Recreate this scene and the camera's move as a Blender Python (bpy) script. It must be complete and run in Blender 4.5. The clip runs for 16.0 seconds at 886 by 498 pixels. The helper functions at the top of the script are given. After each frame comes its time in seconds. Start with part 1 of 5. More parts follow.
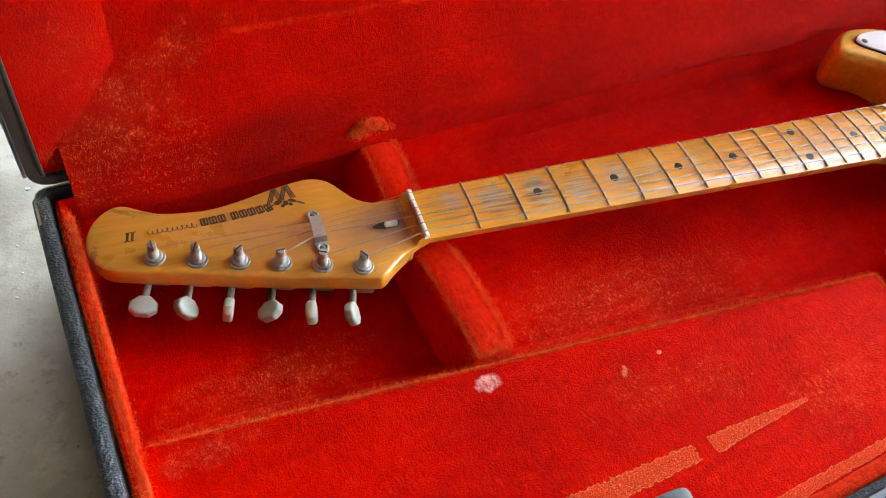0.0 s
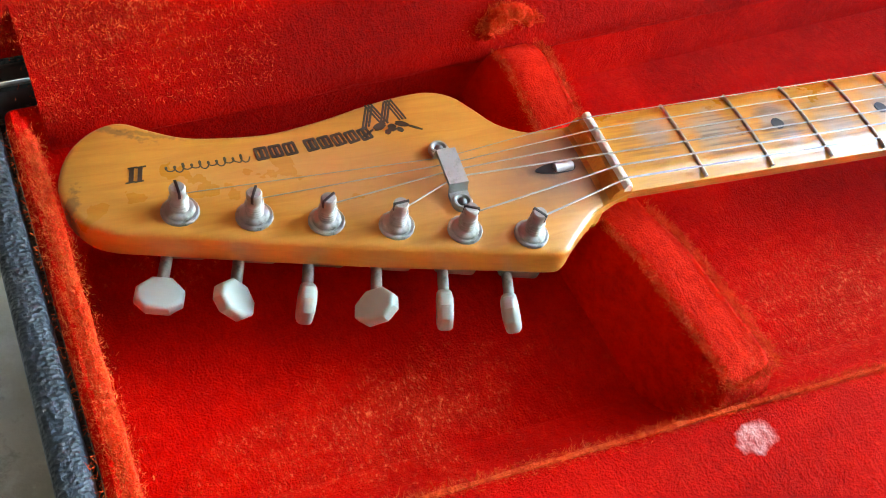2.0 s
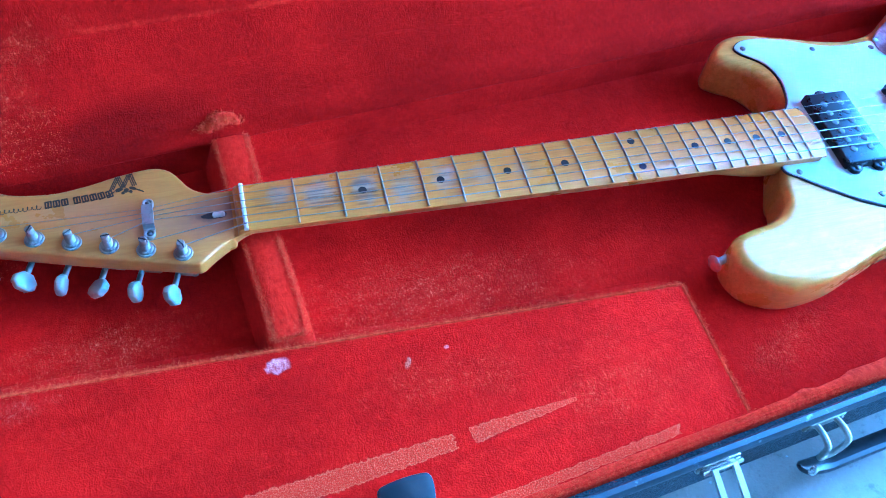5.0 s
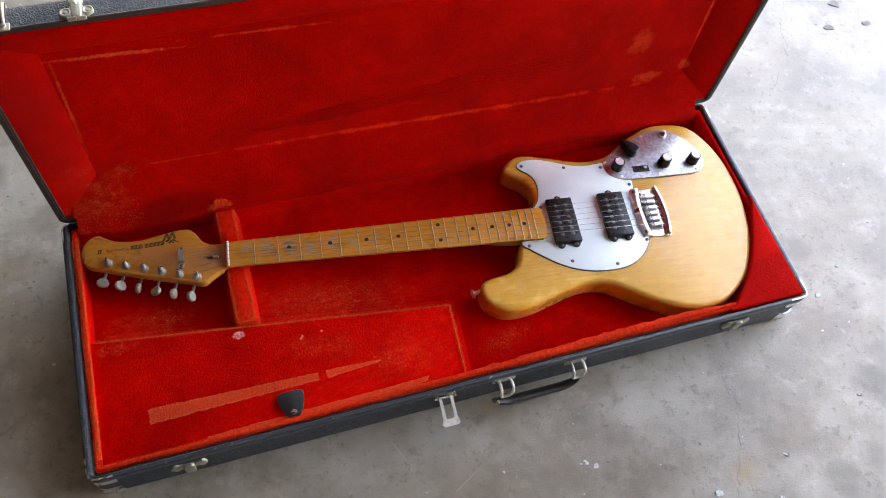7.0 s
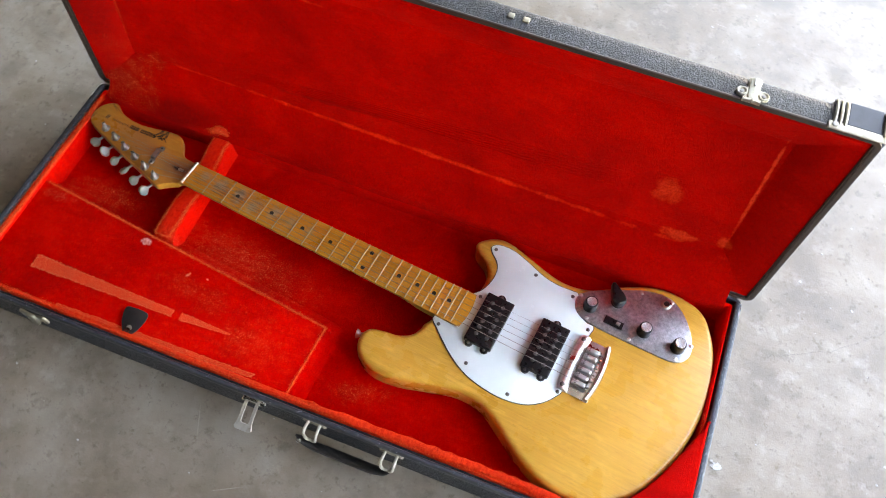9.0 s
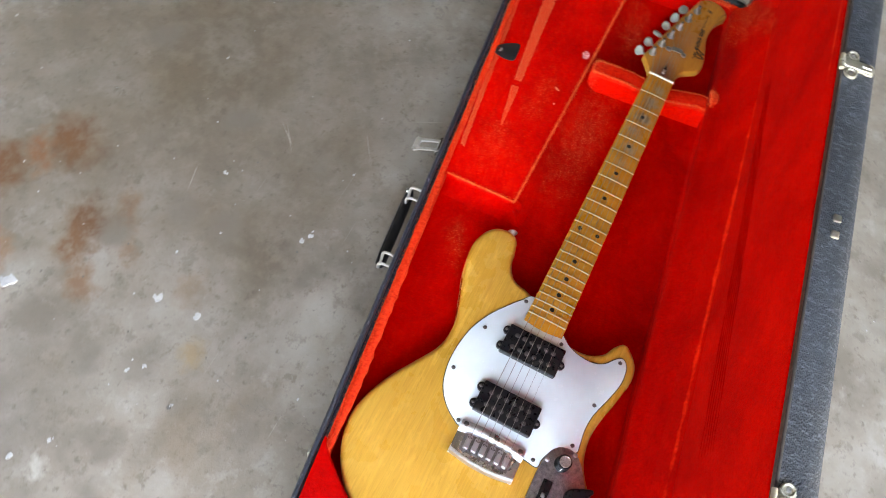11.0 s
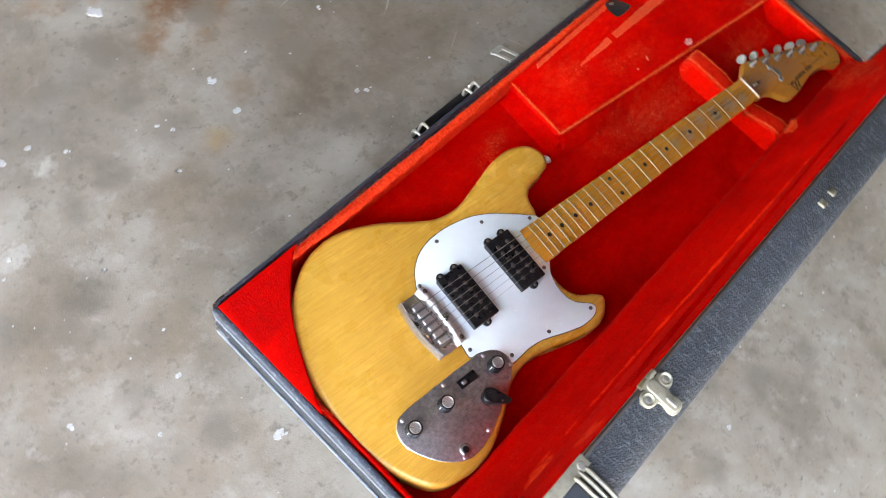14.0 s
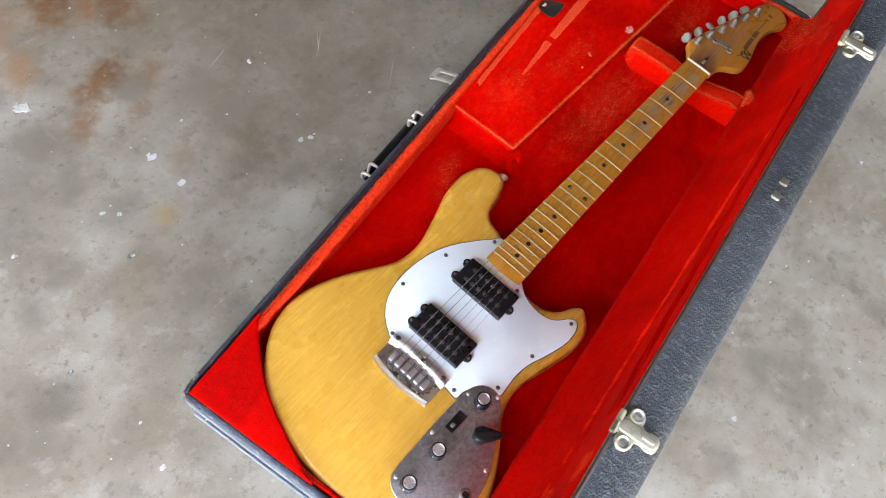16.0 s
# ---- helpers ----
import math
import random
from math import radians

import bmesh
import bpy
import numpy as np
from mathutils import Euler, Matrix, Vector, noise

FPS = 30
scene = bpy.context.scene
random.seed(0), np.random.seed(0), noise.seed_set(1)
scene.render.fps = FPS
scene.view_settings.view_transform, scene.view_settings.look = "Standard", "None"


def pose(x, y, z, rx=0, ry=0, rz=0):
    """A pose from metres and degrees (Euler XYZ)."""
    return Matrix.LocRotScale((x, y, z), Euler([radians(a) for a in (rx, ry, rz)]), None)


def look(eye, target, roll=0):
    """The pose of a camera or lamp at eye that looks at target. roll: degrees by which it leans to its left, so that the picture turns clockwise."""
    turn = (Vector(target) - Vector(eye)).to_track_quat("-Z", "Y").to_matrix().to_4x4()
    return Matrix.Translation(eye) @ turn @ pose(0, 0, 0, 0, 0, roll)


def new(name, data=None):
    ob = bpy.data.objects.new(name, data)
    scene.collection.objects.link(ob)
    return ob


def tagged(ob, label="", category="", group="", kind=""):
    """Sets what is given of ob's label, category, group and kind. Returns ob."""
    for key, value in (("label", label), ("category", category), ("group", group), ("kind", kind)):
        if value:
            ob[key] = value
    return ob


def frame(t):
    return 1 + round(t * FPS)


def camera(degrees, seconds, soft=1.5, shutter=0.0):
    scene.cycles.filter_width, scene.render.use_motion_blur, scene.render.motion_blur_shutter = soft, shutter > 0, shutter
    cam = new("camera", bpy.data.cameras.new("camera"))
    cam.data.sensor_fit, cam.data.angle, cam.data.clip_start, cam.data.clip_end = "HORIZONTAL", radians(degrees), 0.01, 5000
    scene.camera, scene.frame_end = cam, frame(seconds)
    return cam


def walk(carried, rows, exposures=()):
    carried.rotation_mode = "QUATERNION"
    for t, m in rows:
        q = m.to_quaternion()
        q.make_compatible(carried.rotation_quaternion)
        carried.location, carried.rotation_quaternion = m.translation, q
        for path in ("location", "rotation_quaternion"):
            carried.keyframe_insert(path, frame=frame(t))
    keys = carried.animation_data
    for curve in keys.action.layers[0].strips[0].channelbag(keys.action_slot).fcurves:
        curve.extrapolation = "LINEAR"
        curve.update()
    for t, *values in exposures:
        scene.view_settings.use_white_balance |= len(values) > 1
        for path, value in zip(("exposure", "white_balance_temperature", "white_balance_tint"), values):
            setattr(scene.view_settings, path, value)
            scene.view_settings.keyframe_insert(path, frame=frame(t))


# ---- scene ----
cam = camera(56.9, 16.0, soft=1.0, shutter=0.15)
PATH = [
    (0, (-0.151, -0.327, 0.499), (0.436, 0.781, -1.06), 11.3),
    (0.5, (-0.154, -0.283, 0.434), (0.415, 0.766, -1.171), 12.1),
    (1, (-0.162, -0.222, 0.372), (0.406, 0.811, -1.244), 12.4),
    (1.5, (-0.184, -0.187, 0.322), (0.46, 0.831, -1.275), 15.6),
    (2, (-0.182, -0.183, 0.317), (0.474, 0.844, -1.269), 16.2),
    (2.5, (-0.16, -0.238, 0.356), (0.511, 0.822, -1.201), 16.6),
    (3, (-0.121, -0.312, 0.43), (0.571, 0.748, -1.119), 17.5),
    (3.2, (-0.101, -0.359, 0.452), (0.532, 0.768, -1.074), 14.4),
    (5.5, (0.027, -0.388, 0.693), (0.449, 0.561, -1.016), 11.7),
    (6, (0.056, -0.457, 0.918), (0.463, 0.395, -0.845), 13.5),
    (6.5, (0.087, -0.577, 1.109), (0.477, 0.273, -0.659), 13.8),
    (7, (0.11, -0.607, 1.163), (0.441, 0.324, -0.576), 11.2),
    (7.5, (0.148, -0.522, 1.144), (0.483, 0.42, -0.588), 12.6),
    (8, (0.287, -0.517, 1.144), (0.391, 0.441, -0.608), 5.4),
    (8.2, (0.375, -0.531, 1.144), (0.373, 0.441, -0.604), 3.7),
    (10.5, (0.867, -0.173, 1.134), (-0.005, 0.021, -0.655), 14.6),
    (11, (0.927, -0.059, 1.093), (0.063, -0.256, -0.7), 15.1),
    (11.5, (1.005, 0.13, 1.106), (0.193, -0.404, -0.642), 12.5),
    (12, (1.058, 0.195, 1.076), (0.208, -0.318, -0.66), 12.1),
    (12.5, (1.104, 0.139, 1.063), (0.345, -0.407, -0.705), 10.7),
    (13, (1.047, 0.099, 1.031), (0.279, -0.295, -0.773), 10.6),
    (13.5, (1.038, 0.102, 1.028), (0.241, -0.128, -0.791), 13.9),
    (14, (1.012, 0.14, 1.053), (0.222, -0.246, -0.744), 26.8),
    (14.5, (0.965, 0.26, 1.052), (0.349, -0.405, -0.731), 22.7),
    (15, (0.944, 0.27, 1.055), (0.297, -0.384, -0.721), 19.2),
    (15.5, (0.963, 0.161, 1.057), (0.245, -0.353, -0.737), 11.4),
    (16, (0.933, 0.134, 1.054), (0.152, -0.258, -0.746), 16.4),
]
EXPOSURE = [(0, 5.88, 9800, 8), (1, 6.08, 9000, 4), (1.5, 6.23, 7900, 0), (2, 6.38, 7900, -1), (2.5, 6.38, 4700, -2), (3, 6.33, 3550, -4), (5.5, 5.71, 3550, -1), (6, 5.28, 6400, 8), (7, 4.83, 9450, 20), (8, 4.83, 9650, 19), (10.5, 5.11, 9650, 17), (11, 5.03, 9550, 17), (11.5, 5.15, 9450, 16), (12.5, 4.98, 9650, 18), (13, 4.88, 9650, 18), (16, 4.98, 9650, 18)]
walk(cam, [(t, look(eye, target, roll)) for t, eye, target, roll in PATH], EXPOSURE)

# ---- light ----
GARAGE = 34.0   # the open side of the garage looks this many degrees round from +x
world = bpy.data.worlds.new("world")
scene.world = world
world.use_nodes = True
sky = world.node_tree.nodes.new("ShaderNodeTexSky")
sky.sky_type, sky.sun_disc = "NISHITA", False
sky.sun_elevation, sky.sun_rotation = radians(52), radians(90 - GARAGE - 180)
sky.air_density, sky.dust_density, sky.ozone_density = 1.0, 2.5, 1.0
world.node_tree.links.new(sky.outputs[0], world.node_tree.nodes["Background"].inputs[0])
world.node_tree.nodes["Background"].inputs[1].default_value = 0.15

sun = new("sun", bpy.data.lights.new("sun", "SUN"))
sun.data.energy, sun.data.angle, sun.data.color = 5.0, radians(0.6), (1.0, 0.95, 0.88)
sun.matrix_world = look((0, 0, 8), (math.cos(radians(GARAGE)) * math.cos(radians(52)), math.sin(radians(GARAGE)) * math.cos(radians(52)), 8 - math.sin(radians(52))))


# ---- materials ----
class Mat:
    """A node material with short calls for its nodes."""

    def __init__(self, name, base=(0.5, 0.5, 0.5), rough=0.5, metal=0.0, **more):
        self.m = bpy.data.materials.new(name)
        self.m.use_nodes = True
        self.t = self.m.node_tree
        self.b = self.t.nodes["Principled BSDF"]
        self.b.inputs["Base Color"].default_value = (*base, 1)
        self.b.inputs["Roughness"].default_value = rough
        self.b.inputs["Metallic"].default_value = metal
        for key, value in more.items():
            self.b.inputs[key.replace("_", " ")].default_value = value

    def node(self, kind, **props):
        n = self.t.nodes.new("ShaderNode" + kind)
        for key, value in props.items():
            n.inputs[key.replace("_", " ")].default_value = value
        return n

    def link(self, a, b):
        self.t.links.new(a, b)

    def where(self, scale=(1, 1, 1), rot=(0, 0, 0), loc=(0, 0, 0)):
        c, m = self.node("TexCoord"), self.node("Mapping")
        m.inputs["Scale"].default_value, m.inputs["Rotation"].default_value, m.inputs["Location"].default_value = scale, rot, loc
        self.link(c.outputs["Object"], m.inputs["Vector"])
        return m.outputs[0]

    def noise(self, scale, vec=None, detail=4.0, rough=0.55, warp=0.0):
        n = self.node("TexNoise", Scale=scale, Detail=detail, Roughness=rough, Distortion=warp)
        self.link(vec if vec else self.where(), n.inputs["Vector"])
        return n.outputs["Fac"]

    def ramp(self, fac, *stops):
        r = self.node("ValToRGB")
        e = r.color_ramp.elements
        while len(e) < len(stops):
            e.new(0.5)
        for el, (p, c) in zip(e, stops):
            el.position, el.color = p, (*c, 1) if isinstance(c, tuple) else (c, c, c, 1)
        self.link(fac, r.inputs[0])
        return r.outputs[0]

    def mix(self, fac, a, b, kind="MIX"):
        n = self.node("Mix")
        n.data_type, n.blend_type = "RGBA", kind
        for s, v in ((n.inputs[0], fac), (n.inputs[6], a), (n.inputs[7], b)):
            if isinstance(v, (int, float)):
                s.default_value = v
            elif isinstance(v, tuple):
                s.default_value = (*v, 1)
            else:
                self.link(v, s)
        return n.outputs[2]

    def math(self, op, a, b=0.0, clamp=False):
        n = self.node("Math")
        n.operation, n.use_clamp = op, clamp
        for s, v in zip(n.inputs, (a, b)):
            if isinstance(v, (int, float)):
                s.default_value = v
            else:
                self.link(v, s)
        return n.outputs[0]

    def blot(self, x, y, rx, ry, turn=0.0, soft=0.35, ragged=0.35, scale=60.0, upright=False):
        """A worn, stained, lit or shaded patch in the plan: 1 inside an ellipse with a ragged, soft edge, 0 outside."""
        c = self.node("TexCoord")
        m = self.node("Mapping")
        m.vector_type = "TEXTURE"
        m.inputs["Location"].default_value = (x, y, 0)
        m.inputs["Rotation"].default_value = (0, 0, radians(turn))
        m.inputs["Scale"].default_value = (rx, ry, 1)
        if upright:   # x and z in place of x and y
            a, b = self.node("SeparateXYZ"), self.node("CombineXYZ")
            self.link(c.outputs["Object"], a.inputs[0])
            self.link(a.outputs[0], b.inputs[0])
            self.link(a.outputs[2], b.inputs[1])
            self.link(b.outputs[0], m.inputs["Vector"])
        else:
            self.link(c.outputs["Object"], m.inputs["Vector"])
        s = self.node("SeparateXYZ")
        self.link(m.outputs[0], s.inputs[0])
        d = self.math("SQRT", self.math("ADD", self.math("POWER", self.math("ABSOLUTE", s.outputs[0]), 2.0), self.math("POWER", self.math("ABSOLUTE", s.outputs[1]), 2.0)))
        d = self.math("ADD", d, self.math("MULTIPLY", self.math("SUBTRACT", self.noise(scale), 0.5), ragged * 2))
        return self.ramp(d, (1.0 - soft, 1.0), (1.0 + soft * 0.3 if soft < 0.9 else 1.0, 0.0))

    def streak(self, x0, y0, x1, y1, w0, w1, ragged=0.3, scale=80.0):
        """How far out of a tapering strip in the plan a point lies: under 1 inside, over 1 outside."""
        c, m = self.node("TexCoord"), self.node("Mapping")
        m.vector_type = "TEXTURE"
        long = math.hypot(x1 - x0, y1 - y0) / 2
        m.inputs["Location"].default_value = ((x0 + x1) / 2, (y0 + y1) / 2, 0)
        m.inputs["Rotation"].default_value = (0, 0, math.atan2(y1 - y0, x1 - x0))
        m.inputs["Scale"].default_value = (long, 1, 1)
        self.link(c.outputs["Object"], m.inputs["Vector"])
        s = self.node("SeparateXYZ")
        self.link(m.outputs[0], s.inputs[0])
        wide = self.math("ADD", self.math("MULTIPLY", s.outputs[0], (w1 - w0) / 2), (w1 + w0) / 2)
        side = self.math("DIVIDE", self.math("ABSOLUTE", s.outputs[1]), self.math("MAXIMUM", wide, 0.0003))
        ends = self.math("POWER", self.math("ABSOLUTE", s.outputs[0]), 12.0)
        d = self.math("MAXIMUM", side, ends)
        return self.math("ADD", d, self.math("MULTIPLY", self.math("SUBTRACT", self.noise(scale, detail=5.0), 0.5), ragged * 2))

    def color(self, c):
        self.link(c, self.b.inputs["Base Color"])

    def rough(self, c):
        self.link(c, self.b.inputs["Roughness"])

    def bump(self, h, strength=0.3, dist=0.002):
        n = self.node("Bump", Strength=strength, Distance=dist)
        self.link(h, n.inputs["Height"])
        self.link(n.outputs[0], self.b.inputs["Normal"])
        return self


def plush(name, extra=None, rub=0.5, dark=1.0, combed=()):
    """Red velvet pile, brushed lighter here and there; extra gives worn, lit or shaded patches, combed strips where the
    pile is rubbed off.
    """
    m = Mat(name, rough=0.95, Sheen_Weight=0.03, Sheen_Roughness=0.5, Specular_IOR_Level=0.04)
    m.b.inputs["Diffuse Roughness"].default_value = 1.0
    m.b.inputs["Sheen Tint"].default_value = (1.0, 0.12, 0.05, 1)
    big, mid, fine = m.noise(7.0, detail=6.0, rough=0.65, warp=0.4), m.noise(95.0, m.where((0.6, 1.3, 1.1)), detail=10.0, rough=0.82, warp=0.25), m.noise(1100.0, detail=3.0, rough=0.7)
    tuft = m.noise(330.0, m.where((1, 0.5, 0.7)), detail=5.0, rough=0.75)
    # Specks where glints of lit pile tips are painted into the colour.
    glint = m.ramp(m.noise(620.0, m.where((1, 0.6, 0.6)), detail=4.0, rough=0.8), (0.54, 0.0), (0.66, 1.0))
    nap = m.noise(26.0, m.where((0.5, 1.3, 1.3)), detail=7.0, rough=0.7, warp=0.6)
    col = m.ramp(big, (0.30, (0.48, 0.0020, 0.0020)), (0.52, (0.68, 0.0030, 0.0024)), (0.74, (0.84, 0.0052, 0.0032)))
    col = m.mix(m.ramp(nap, (0.34, 0.32), (0.50, 0.0)), col, (0.44, 0.0018, 0.0018))
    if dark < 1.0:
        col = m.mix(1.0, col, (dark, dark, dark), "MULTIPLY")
    fac = m.math("MULTIPLY", m.ramp(mid, (0.47, 0.0), (0.62, 1.0)), m.ramp(big, (0.36, 0.0), (0.56, rub)))
    fac = m.math("MULTIPLY", fac, m.ramp(tuft, (0.38, 0.15), (0.60, 1.0)))
    col = m.mix(fac, col, (0.92, 0.028, 0.009))
    col = m.mix(m.math("MULTIPLY", m.math("MULTIPLY", glint, m.ramp(mid, (0.50, 0.0), (0.66, 1.0))), rub), col, (0.95, 0.075, 0.022))
    col = m.mix(m.ramp(mid, (0.30, 0.30 if rub > 0.15 else 0.08), (0.42, 0.0)), col, (0.34, 0.0016, 0.0016))
    for spec in extra or ():
        tone, *rest = spec
        over = m.math("MULTIPLY", m.blot(*rest), m.ramp(tuft, (0.34, 0.35), (0.58, 1.0)))
        if rest[5] > 0.8:   # wide soft patches break up with the brushed pile
            over = m.math("MULTIPLY", over, m.math("MULTIPLY", m.ramp(mid, (0.40, 0.1), (0.54, 1.0)), m.ramp(glint, (0.10, 0.10), (0.60, 1.0))))
        col = m.mix(over, col, tone)
    dust = m.noise(1000.0, detail=4.0, rough=0.8) if combed else None
    for inner, rim, *rest in combed:   # ragged pale fringe round a rubbed middle
        d = m.streak(*rest)
        col = m.mix(m.math("MULTIPLY", m.ramp(d, (0.88, 1.0), (1.14, 0.0)), m.ramp(dust, (0.38, 0.45), (0.56, 1.0))), col, rim)
        col = m.mix(m.math("MULTIPLY", m.ramp(d, (0.80, 1.0), (0.96, 0.0)), m.ramp(dust, (0.50, 1.0), (0.64, 0.2))), col, inner)
    col = m.mix(0.5, col, m.ramp(m.math("ADD", m.math("MULTIPLY", fine, 0.5), m.math("MULTIPLY", tuft, 0.5)), (0.34, 0.20), (0.66, 0.80)), "OVERLAY")
    m.color(col)
    return m.bump(m.math("ADD", fine, m.math("ADD", m.math("MULTIPLY", mid, 0.25), m.math("MULTIPLY", tuft, 1.6))), 0.8, 0.0018).m


def wood(name, lo, hi, streak, along=(4, 90, 90), gloss=0.26, worn=(), coat=0.35, smudge=(), pores=0.0):
    m = Mat(name, rough=gloss, Coat_Weight=coat, Coat_Roughness=0.16)
    g = m.noise(7.0, m.where(along), detail=6.0, rough=0.6, warp=0.8)
    f = m.noise(34.0, m.where((along[0] * 2.0, along[1] * 3.0, along[2] * 3.0)), detail=4.0, rough=0.65)
    big = m.noise(5.0, detail=3.0)
    col = m.ramp(g, (0.32, lo), (0.68, hi))
    col = m.mix(m.ramp(f, (0.56, 0.0), (0.74, 0.19)), col, streak)
    col = m.mix(m.ramp(big, (0.35, 0.0), (0.75, 0.3)), col, lo)
    if pores:   # short dark pores and paler flecks along the grain
        p = m.noise(30.0, m.where((2.2, 16, 10)), detail=3.0, rough=0.6)
        col = m.mix(m.ramp(p, (0.60, 0.0), (0.70, pores)), col, streak)
        q = m.noise(24.0, m.where((1.2, 2.6, 2)), detail=8.0, rough=0.75)
        col = m.mix(m.ramp(q, (0.54, 0.0), (0.70, pores)), col, tuple(min(1.0, c * 1.25 + 0.03) for c in hi))
    for tone, fac, *rest in worn:
        col = m.mix(m.math("MULTIPLY", m.blot(*rest), fac), col, tone)
    if smudge:   # dark lines that fingers wore along the strings
        lines = m.ramp(m.noise(1.0, m.where((16, 420, 1)), detail=3.0, rough=0.6), (0.44, 0.0), (0.60, 1.0))
        for tone, fac, *rest in smudge:
            col = m.mix(m.math("MULTIPLY", m.math("MULTIPLY", m.blot(*rest), lines), fac), col, tone)
    m.color(col)
    m.rough(m.ramp(m.noise(22.0, detail=5.0), (0.3, gloss * 0.8), (0.75, gloss * 1.7)))
    return m.bump(f, 0.08, 0.0005).m


def metal(name, tone, rough=0.2, spots=(0.25, 0.22, 0.18), amount=0.4):
    m = Mat(name, tone, rough, 1.0)
    n = m.noise(260.0, detail=6.0, rough=0.7)
    k = m.noise(40.0, detail=4.0)
    m.color(m.mix(m.math("MULTIPLY", m.ramp(n, (0.52, 0.0), (0.70, 1.0)), m.ramp(k, (0.35, 0.2), (0.7, amount))), tone, spots))
    m.rough(m.ramp(k, (0.3, rough * 0.7), (0.75, min(1.0, rough * 2.2))))
    return m.bump(n, 0.06, 0.0004).m


def pitted(name, dull, bright, rough=0.3):
    """Old plating, clouded and pitted all over."""
    m = Mat(name, bright, rough, 1.0)
    n, k, p = m.noise(190.0, detail=9.0, rough=0.8), m.noise(34.0, detail=6.0, rough=0.7, warp=0.5), m.noise(700.0, detail=3.0, rough=0.7)
    col = m.ramp(n, (0.36, dull), (0.62, bright))
    col = m.mix(m.ramp(k, (0.44, 0.0), (0.68, 0.5)), col, tuple(c * 0.5 for c in dull))
    col = m.mix(m.ramp(p, (0.62, 0.0), (0.70, 0.7)), col, (0.07, 0.06, 0.055))
    m.color(col)
    m.rough(m.ramp(n, (0.35, rough * 1.7), (0.65, rough * 0.8)))
    return m.bump(m.math("ADD", n, p), 0.22, 0.0005).m


def turned(name, tone):
    """Lathe-turned metal, with fine spokes of light painted into its colour."""
    m = Mat(name, tone, 0.3, 1.0)
    g = m.node("TexGradient")
    g.gradient_type = "RADIAL"
    m.link(m.where(), g.inputs["Vector"])
    c = m.node("CombineXYZ")
    m.link(g.outputs["Fac"], c.inputs[0])
    n = m.noise(26.0, c.outputs[0], detail=3.0)
    m.color(m.mix(m.ramp(n, (0.35, 0.0), (0.65, 1.0)), tuple(t * 0.36 for t in tone), tone))
    m.rough(m.ramp(n, (0.3, 0.34), (0.7, 0.58)))
    return m.bump(n, 0.25, 0.0004).m


def plain(name, tone, rough=0.4, grain=120.0, wear=None, **more):
    m = Mat(name, tone, rough, **more)
    n = m.noise(grain, detail=5.0, rough=0.65)
    k = m.noise(grain * 0.12, detail=4.0)
    dark = tuple(c * 0.72 for c in tone)
    col = m.mix(m.ramp(k, (0.35, 0.0), (0.75, 1.0)), tone, dark)
    if wear:
        col = m.mix(m.ramp(n, (0.60, 0.0), (0.75, 0.7)), col, wear)
    m.color(col)
    m.rough(m.ramp(n, (0.3, rough * 0.75), (0.75, min(1.0, rough * 1.4))))
    return m.bump(n, 0.12, 0.0005).m


